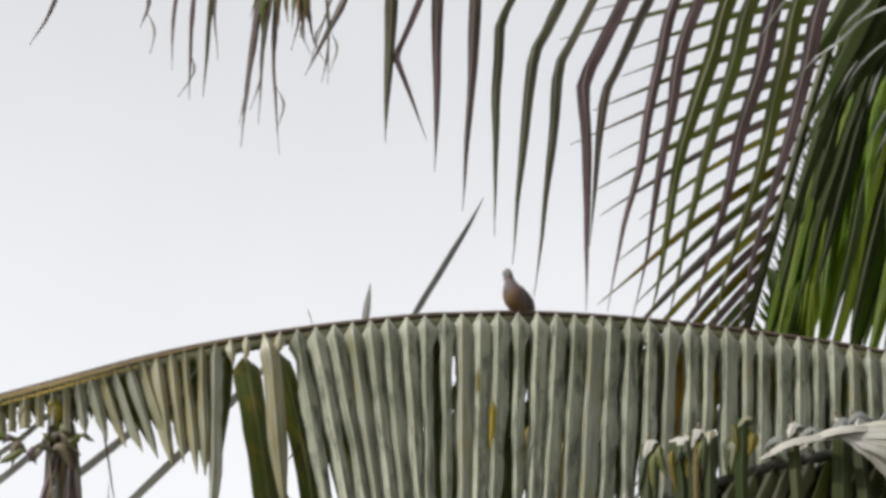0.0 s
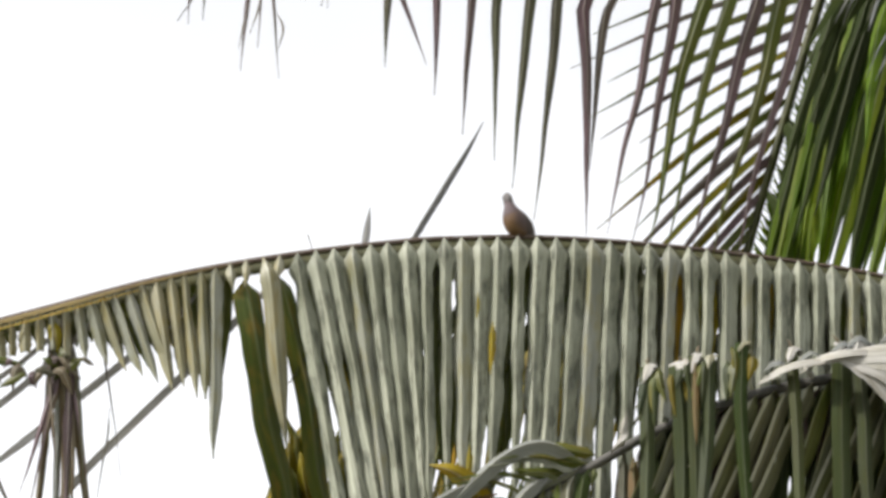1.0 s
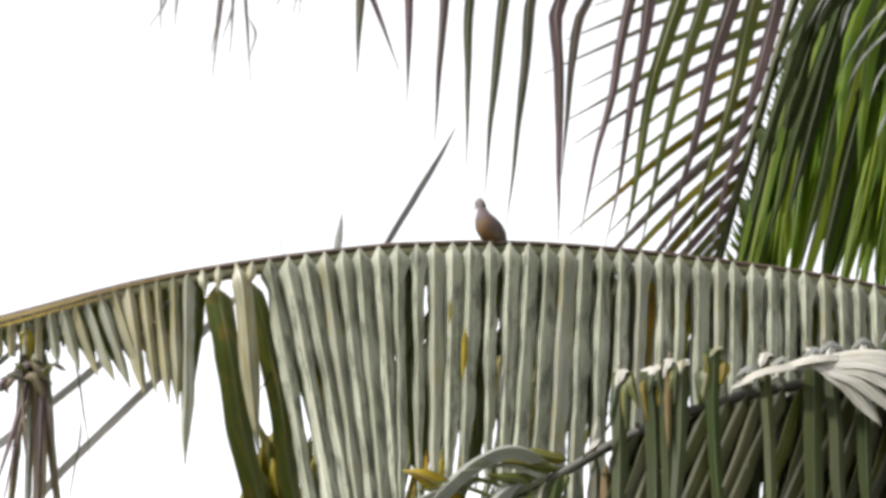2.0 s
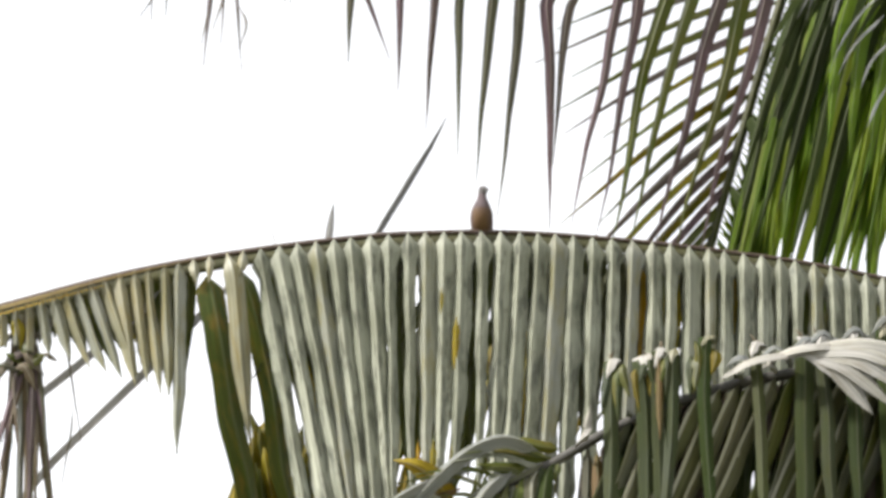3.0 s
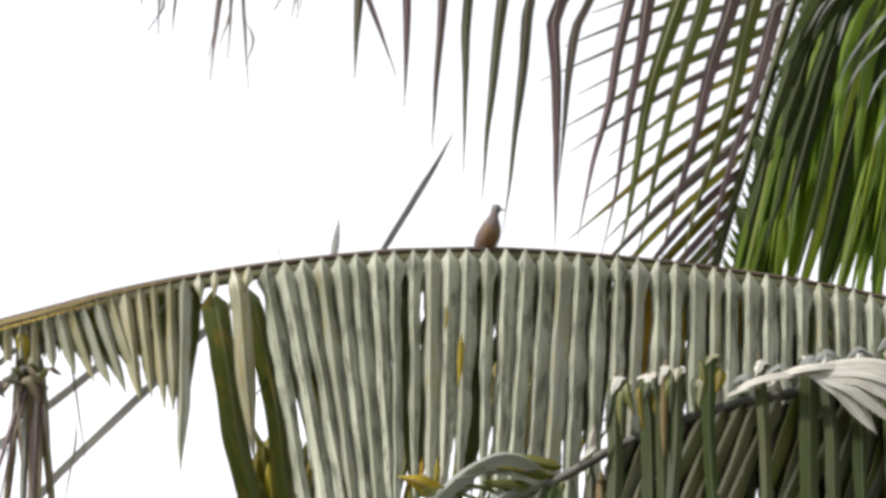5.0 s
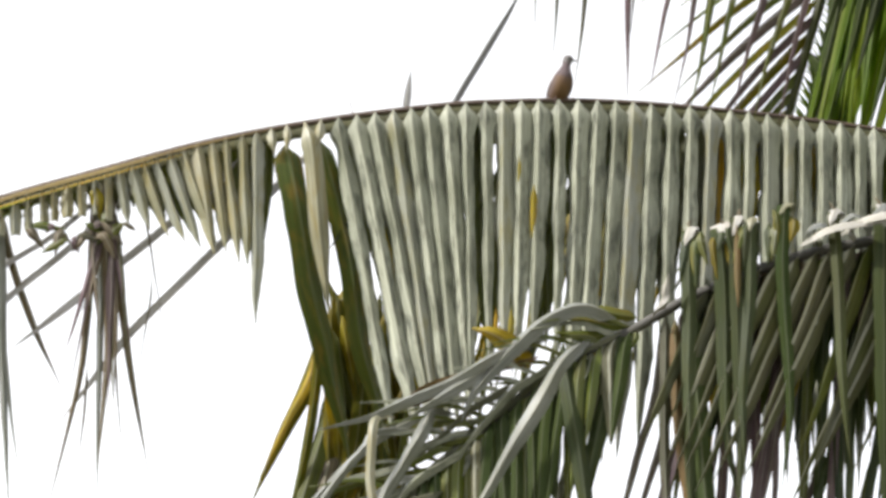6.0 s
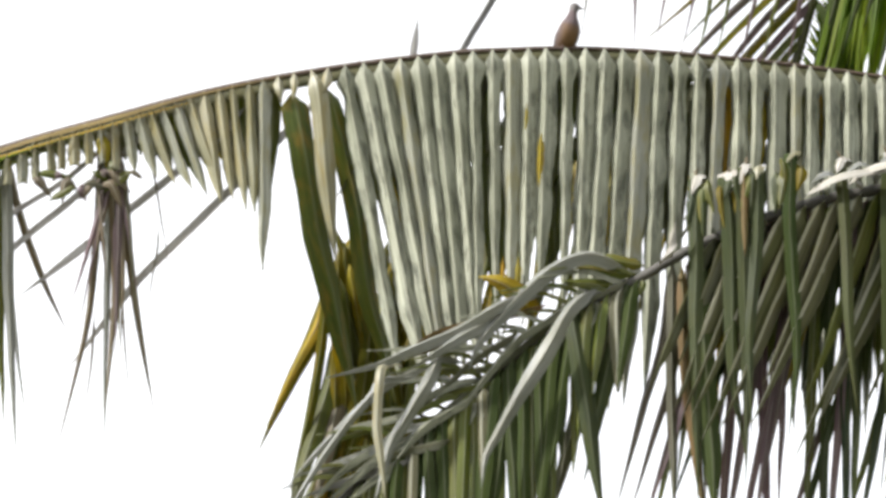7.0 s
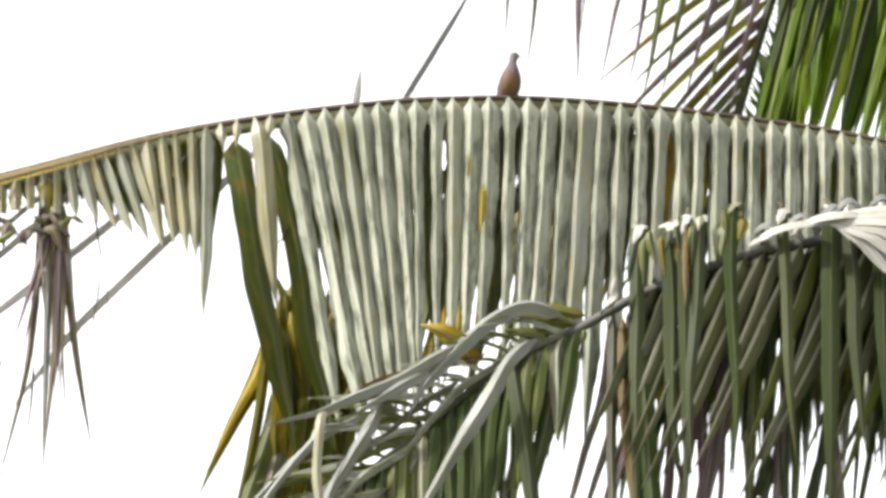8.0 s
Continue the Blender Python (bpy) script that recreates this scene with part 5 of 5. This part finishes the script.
def curtain(f, line, s, end, step, tones, rng):
    sheaf = Sheaf(f)
    while s < end:
        p, way = along(line, s)
        s += step
        length = rng.uniform(0.65, 1.0)
        path = hang(p + Vector((0.012, 0.02, 0)), Vector((rng.uniform(0.25, 1.0), 0.35, -0.4)), length, rng.uniform(0.08, 0.26), Vector((rng.uniform(-0.30, -0.10), 0.02, -1)), rng.uniform(-0.04, 0.04))
        blade(sheaf, rng.choice(tones), path, rng.uniform(0.026, 0.044), fold=26, twist=rng.uniform(-45, 45), wide=0.5, rings=12, rng=rng)
    sheaf.tie("thick curtain of hanging green leaflets")


def side_fronds():
    """Two broad green fronds beside it, their leaflets hanging in thick curtains."""
    rng = random.Random(67)
    f, line, run = frond(far_palm, [CROWN_TWO, Vector((3.015, 8.944, 5.680)), Vector((2.45, 8.78, 6.10)), Vector((1.95, 8.72, 6.21)), Vector((1.55, 8.71, 6.16)), Vector((1.31, 8.73, 6.02)), Vector((1.19, 8.78, 5.80))], 0.034, 0.008, RACHIS_GREEN, "broad green frond with a curtain of leaflets", 80)
    # long broad leaflets side by side, paler ones in clumps, open between their tips
    for k in range(35):
        if k in (8, 13, 15, 17, 18, 20, 21, 23, 24, 26, 28):
            continue
        foot = Vector((0.93 + 0.0205 * k + rng.uniform(-0.006, 0.006), 8.98, (4.80 if k < 19 else 4.98) + rng.uniform(-0.12, 0.10)))
        top = Vector((foot.x + rng.uniform(0.30, 0.38), 8.72, 6.10))
        bright = math.sin(k * 0.82 + 0.6) + rng.uniform(-0.5, 0.5)
        blade(f, LEAF_LIME if bright > 0.7 else LEAF_GREEN if bright > -0.7 else LEAF_SHADE, [top, top.lerp(foot, 0.35) + Vector((0.012, 0, 0)), top.lerp(foot, 0.7) + Vector((0.010, 0, 0)), foot], rng.uniform(0.050, 0.066), fold=26, wide=0.55,
              twist=rng.uniform(-30, 30), twist_end=rng.uniform(-45, 45), rings=20, rng=rng)
    for points in (
        [Vector((1.253, 8.300, 5.670)), Vector((1.147, 8.360, 5.371)), Vector((1.080, 8.397, 5.190)), Vector((1.034, 8.430, 5.027)), Vector((0.980, 8.468, 4.841))],
        [Vector((1.327, 8.307, 5.636)), Vector((1.225, 8.363, 5.354)), Vector((1.160, 8.413, 5.109)), Vector((1.120, 8.447, 4.946)), Vector((1.070, 8.487, 4.753))],
        [Vector((1.383, 8.313, 5.603)), Vector((1.276, 8.377, 5.289)), Vector((1.200, 8.430, 5.027)), Vector((1.153, 8.470, 4.833)), Vector((1.131, 8.493, 4.721))],
        [Vector((1.207, 8.273, 5.804)), Vector((1.100, 8.337, 5.487)), Vector((1.021, 8.383, 5.256)), Vector((0.974, 8.413, 5.109)), Vector((0.934, 8.440, 4.979))],
        [Vector((1.447, 8.330, 5.520)), Vector((1.348, 8.390, 5.223)), Vector((1.285, 8.430, 5.027)), Vector((1.231, 8.473, 4.817))],
        [Vector((1.296, 8.287, 5.737)), Vector((1.198, 8.343, 5.454)), Vector((1.127, 8.390, 5.223)), Vector((1.059, 8.440, 4.979)), Vector((1.038, 8.453, 4.914))],
    ):
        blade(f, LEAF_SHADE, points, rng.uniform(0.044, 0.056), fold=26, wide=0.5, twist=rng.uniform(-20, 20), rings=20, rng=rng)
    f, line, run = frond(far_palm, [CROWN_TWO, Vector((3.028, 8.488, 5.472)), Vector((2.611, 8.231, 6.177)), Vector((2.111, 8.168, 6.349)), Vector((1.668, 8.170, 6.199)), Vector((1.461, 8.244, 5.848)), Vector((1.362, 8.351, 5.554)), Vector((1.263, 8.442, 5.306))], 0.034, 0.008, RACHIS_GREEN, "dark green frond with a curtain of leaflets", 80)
    # shaded tones coloured in above, plain green and lime below
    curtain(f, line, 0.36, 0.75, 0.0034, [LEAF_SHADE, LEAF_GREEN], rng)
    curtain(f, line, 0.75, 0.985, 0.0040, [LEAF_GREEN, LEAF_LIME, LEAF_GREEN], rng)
    # long arching leaflets; thin pale blades paint the light along their edges
    for points in (
        [Vector((1.231, 7.710, 5.483)), Vector((1.126, 7.748, 5.451)), Vector((1.044, 7.735, 5.367)), Vector((0.987, 7.796, 5.345)), Vector((0.925, 7.788, 5.265))],
        [Vector((0.933, 7.717, 5.522)), Vector((0.881, 7.763, 5.467)), Vector((0.842, 7.711, 5.382)), Vector((0.830, 7.724, 5.357))],
        [Vector((1.256, 7.800, 5.433)), Vector((1.179, 7.733, 5.371)), Vector((1.120, 7.748, 5.322)), Vector((1.078, 7.741, 5.260)), Vector((1.057, 7.763, 5.202))],
        [Vector((1.165, 7.753, 5.540)), Vector((1.128, 7.748, 5.489)), Vector((1.086, 7.741, 5.444)), Vector((1.060, 7.791, 5.417))],
        [Vector((1.299, 7.719, 5.297)), Vector((1.227, 7.794, 5.256)), Vector((1.152, 7.739, 5.137)), Vector((1.110, 7.745, 5.040))],
        [Vector((1.271, 7.773, 5.221)), Vector((1.189, 7.790, 5.144)), Vector((1.138, 7.786, 5.050))],
        [Vector((1.289, 7.719, 5.135)), Vector((1.223, 7.726, 5.065)), Vector((1.184, 7.700, 4.971))],
        [Vector((1.097, 7.721, 5.305)), Vector((1.072, 7.776, 5.281)), Vector((1.041, 7.800, 5.225))],
        [Vector((1.272, 7.754, 5.014)), Vector((1.231, 7.761, 4.951)), Vector((1.197, 7.710, 4.864))],
        [Vector((1.172, 7.799, 5.321)), Vector((1.149, 7.786, 5.264)), Vector((1.119, 7.716, 5.164))],
    ):
        blade(f, LEAF_SILVER, points, rng.uniform(0.010, 0.014), facing=(-0.3, -0.8, 0.7), fold=30, wide=0.5, neck=0.03, rings=20, rng=rng)
    for k in range(7):
        a = Vector((1.381, 8.123, 5.597)) + Vector((0.055 * k, -0.01 * k, -0.045 * k + rng.uniform(-0.02, 0.02)))
        drop = rng.uniform(0.10, 0.22)
        blade(f, LEAF_GREEN, [a + Vector((0.02, 0.01, -0.03)), a + Vector((-0.06, 0.0, -0.05)), a + Vector((-0.13, -0.02, -0.12)), a + Vector((-0.19, -0.03, -0.30)), a + Vector((-0.24, -0.03, -0.5 - drop))], 0.05,
              facing=(-0.3, -0.8, 0.7), fold=30, wide=0.5, rings=16, rng=rng)


# ---- the dove ----
FEATHER_BACK = plain_material("feather_back", (0.060, 0.046, 0.040), (0.098, 0.076, 0.067), 60.0, 0.7, (1, 1, 0.5), 0.001, 0.3)
FEATHER_BREAST = plain_material("feather_breast", (0.125, 0.070, 0.030), (0.165, 0.097, 0.043), 70.0, 0.75, (1, 1, 0.6), 0.001, 0.3)
FEATHER_NECK = plain_material("feather_neck", (0.096, 0.070, 0.072), (0.130, 0.098, 0.102), 70.0, 0.75, (1, 1, 0.6), 0.001, 0.3)
FEATHER_HEAD = plain_material("feather_head", (0.13, 0.118, 0.115), (0.18, 0.165, 0.16), 80.0, 0.7, (1, 1, 1), 0.001, 0.3)
HORN = plain_material("horn", (0.10, 0.09, 0.085), (0.17, 0.15, 0.14), 90.0, 0.4)
EYE_DARK = plain_material("eye_dark", (0.01, 0.008, 0.006), (0.02, 0.015, 0.01), 90.0, 0.1)
SHANK = plain_material("shank", (0.07, 0.04, 0.032), (0.10, 0.055, 0.045), 90.0, 0.5)


def plumage(mat):
    """Warm low in the middle of the breast, mauve brown towards the flanks and the neck."""
    nt = mat.node_tree
    N, link = nt.nodes, nt.links.new
    body, ramp = N["Principled BSDF"], N["Color Ramp"]
    coord, xyz = N.new("ShaderNodeTexCoord"), N.new("ShaderNodeSeparateXYZ")
    link(coord.outputs["Object"], xyz.inputs[0])
    side, high, flank, most, mix = N.new("ShaderNodeMath"), N.new("ShaderNodeMapRange"), N.new("ShaderNodeMapRange"), N.new("ShaderNodeMath"), N.new("ShaderNodeMix")
    side.operation, most.operation, mix.data_type = "ABSOLUTE", "MAXIMUM", "RGBA"
    link(xyz.outputs["X"], side.inputs[0])
    link(xyz.outputs["Z"], high.inputs[0])
    link(side.outputs[0], flank.inputs[0])
    high.inputs["From Min"].default_value, high.inputs["From Max"].default_value = 0.030, 0.085
    flank.inputs["From Min"].default_value, flank.inputs["From Max"].default_value = 0.014, 0.034
    link(high.outputs[0], most.inputs[0])
    link(flank.outputs[0], most.inputs[1])
    link(most.outputs[0], mix.inputs[0])
    link(ramp.outputs[0], mix.inputs[6])
    mix.inputs[7].default_value = (0.105, 0.076, 0.074, 1)
    link(mix.outputs[2], body.inputs["Base Color"])


plumage(FEATHER_BREAST)


def lathe(name, rings, sides=18):
    """A closed skin round rings of (centre, half width, half depth), stacked along z and leaning as the centres do."""
    verts, faces = [], []
    for c, w, d in rings:
        for k in range(sides):
            a = math.tau * k / sides
            verts.append((c[0] + w * math.cos(a), c[1] + d * math.sin(a), c[2]))
    for i in range(len(rings) - 1):
        for k in range(sides):
            j = (k + 1) % sides
            faces.append((i * sides + k, i * sides + j, (i + 1) * sides + j, (i + 1) * sides + k))
    faces.append(tuple(range(sides))[::-1])
    faces.append(tuple(range((len(rings) - 1) * sides, len(rings) * sides)))
    mesh = bpy.data.meshes.new(name)
    mesh.from_pydata(verts, [], faces)
    mesh.update()
    return mesh


def local_part(name, mesh, material, parent, loc=(0, 0, 0), label=""):
    mesh.materials.append(material)
    for p in mesh.polygons:
        p.use_smooth = True
    ob = new(name, mesh)
    ob.parent, ob.location = parent, loc
    return tagged(ob, label) if label else ob


def make_dove(at):
    """A small dove that sits upright, breast to -y, about 14 cm tall from feet to crown."""
    dove = tagged(root("dove", at), "small brown dove with a pinkish breast perched on a frond", "bird")
    body = local_part("body", lathe("body", [((0, 0.022, -0.012), 0.006, 0.006), ((0, 0.016, -0.004), 0.022, 0.022), ((0, 0.010, 0.010), 0.030, 0.031), ((0, 0.004, 0.030), 0.0345, 0.036),
                                             ((0, 0.000, 0.050), 0.034, 0.036), ((0, -0.002, 0.068), 0.0285, 0.031), ((0, -0.003, 0.082), 0.0215, 0.024), ((0, -0.003, 0.094), 0.0155, 0.017),
                                             ((0, -0.003, 0.106), 0.0125, 0.0135), ((0, -0.003, 0.114), 0.009, 0.010)]), FEATHER_BREAST, dove)
    for side in (-1, 1):
        rings = []
        for k in range(11):
            s = k / 10
            w = 0.010 * math.sin(math.pi * min(1, s * 0.9 + 0.12)) + 0.001
            d = 0.026 * math.sin(math.pi * min(0.97, 0.1 + s * 0.85)) ** 0.8 + 0.001
            rings.append(((side * (0.029 - 0.020 * (1 - s) ** 2 - 0.008 * s ** 3), 0.012 + 0.030 * (1 - s), -0.025 + 0.100 * s), w, d))
        local_part("wing", lathe("wing", rings, 14), FEATHER_BACK, dove, label="folded grey-brown wing")
    local_part("neck", lathe("neck", [((0, -0.002, 0.054), 0.0295, 0.0315), ((0, -0.0022, 0.064), 0.0296, 0.0320), ((0, -0.0025, 0.072), 0.0272, 0.0295), ((0, -0.003, 0.082), 0.0225, 0.0250), ((0, -0.003, 0.094), 0.0165, 0.018), ((0, -0.003, 0.106), 0.0134, 0.0144), ((0, -0.003, 0.116), 0.010, 0.011)]),
               FEATHER_NECK, dove, label="mauve grey neck")
    tail = local_part("tail", lathe("tail", [((0, 0.075, -0.085), 0.013, 0.003), ((0, 0.062, -0.060), 0.014, 0.004), ((0, 0.045, -0.030), 0.015, 0.007), ((0, 0.030, -0.005), 0.016, 0.012), ((0, 0.018, 0.015), 0.012, 0.012)], 12),
                      FEATHER_BACK, dove)
    head = local_part("head", lathe("head", [((0, 0.001, -0.020), 0.010, 0.011), ((0, 0.000, -0.010), 0.0122, 0.0132), ((0, -0.002, 0.000), 0.0135, 0.0160), ((0, -0.003, 0.008), 0.0125, 0.0155),
                                             ((0, -0.002, 0.014), 0.0088, 0.0115), ((0, -0.001, 0.0172), 0.0035, 0.005)]), FEATHER_HEAD, dove, (0, -0.003, 0.122))
    beak = lathe("beak", [((0, 0, 0), 0.0036, 0.0036), ((0, 0, 0.006), 0.0026, 0.0030), ((0, 0.0004, 0.011), 0.0017, 0.0022), ((0, 0.0014, 0.0155), 0.0005, 0.0006)], 10)
    bk = local_part("beak", beak, HORN, head, (0, -0.0165, 0.001))
    bk.rotation_euler = (radians(98), 0, 0)
    for side in (-1, 1):
        eye = local_part("eye", lathe("eye", [((0, 0, -0.0024), 0.0008, 0.0008), ((0, 0, -0.0014), 0.0020, 0.0020), ((0, 0, 0), 0.0025, 0.0025), ((0, 0, 0.0014), 0.0020, 0.0020), ((0, 0, 0.0024), 0.0008, 0.0008)], 10), EYE_DARK, head,
                         (side * 0.0122, -0.0075, 0.003))
        leg = local_part("leg", lathe("leg", [((0, 0, -0.020), 0.0022, 0.0022), ((0, 0, -0.008), 0.0020, 0.0020), ((0, 0, 0.004), 0.0034, 0.0034)], 8), SHANK, dove, (side * 0.011, -0.004, -0.002))
        for toe_turn in (-28, 0, 28):
            toe = local_part("toe", lathe("toe", [((0, 0, 0), 0.0017, 0.0017), ((0, 0.0015, 0.008), 0.0015, 0.0015), ((0, -0.002, 0.016), 0.0006, 0.0006)], 7), SHANK, leg, (0, 0, -0.019))
            toe.rotation_euler = (radians(90), 0, radians(toe_turn))
    return dove, head


perch_frond()
low_frond()
hidden_frond()
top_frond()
lattice_frond()
side_fronds()
PERCH = Vector((0.185, 8.394, 4.834))
dove, dove_head = make_dove(PERCH)
dove.scale = (0.95, 0.95, 0.95)


def motions():
    """The dove first sits side on with its face turned away, then turns its breast this way, stands upright and looks along the frond."""
    def sits(lean, turn):
        return pose(PERCH.x, PERCH.y, PERCH.z + 0.005, 0, lean, 0) @ pose(0, 0, 0, 0, 0, turn)

    walk(dove, [(0.0, sits(-13, -44)), (1.0, sits(-13, -44)), (1.8, sits(-13, -42)), (2.2, sits(-11, -38)), (2.6, sits(-6, -24)), (3.0, sits(2, -4)), (3.3, sits(6, 8)), (3.6, sits(7, 10)), (4.0, sits(12, 16)), (5.3, sits(12, 16)), (7.2, sits(11, 14)), (8.0, sits(6, 10))])
    h = (0, -0.003, 0.122)
    walk(dove_head, [(0.0, pose(*h, 16, 0, -102)), (1.0, pose(*h, 16, 0, -102)), (2.2, pose(*h, 14, 0, -84)), (2.6, pose(*h, 8, 0, -10)), (3.0, pose(*h, 0, 0, 46)), (3.3, pose(*h, -4, 0, 70)), (5.3, pose(*h, -6, 0, 64)), (8.0, pose(*h, -4, 0, 66))])


motions()
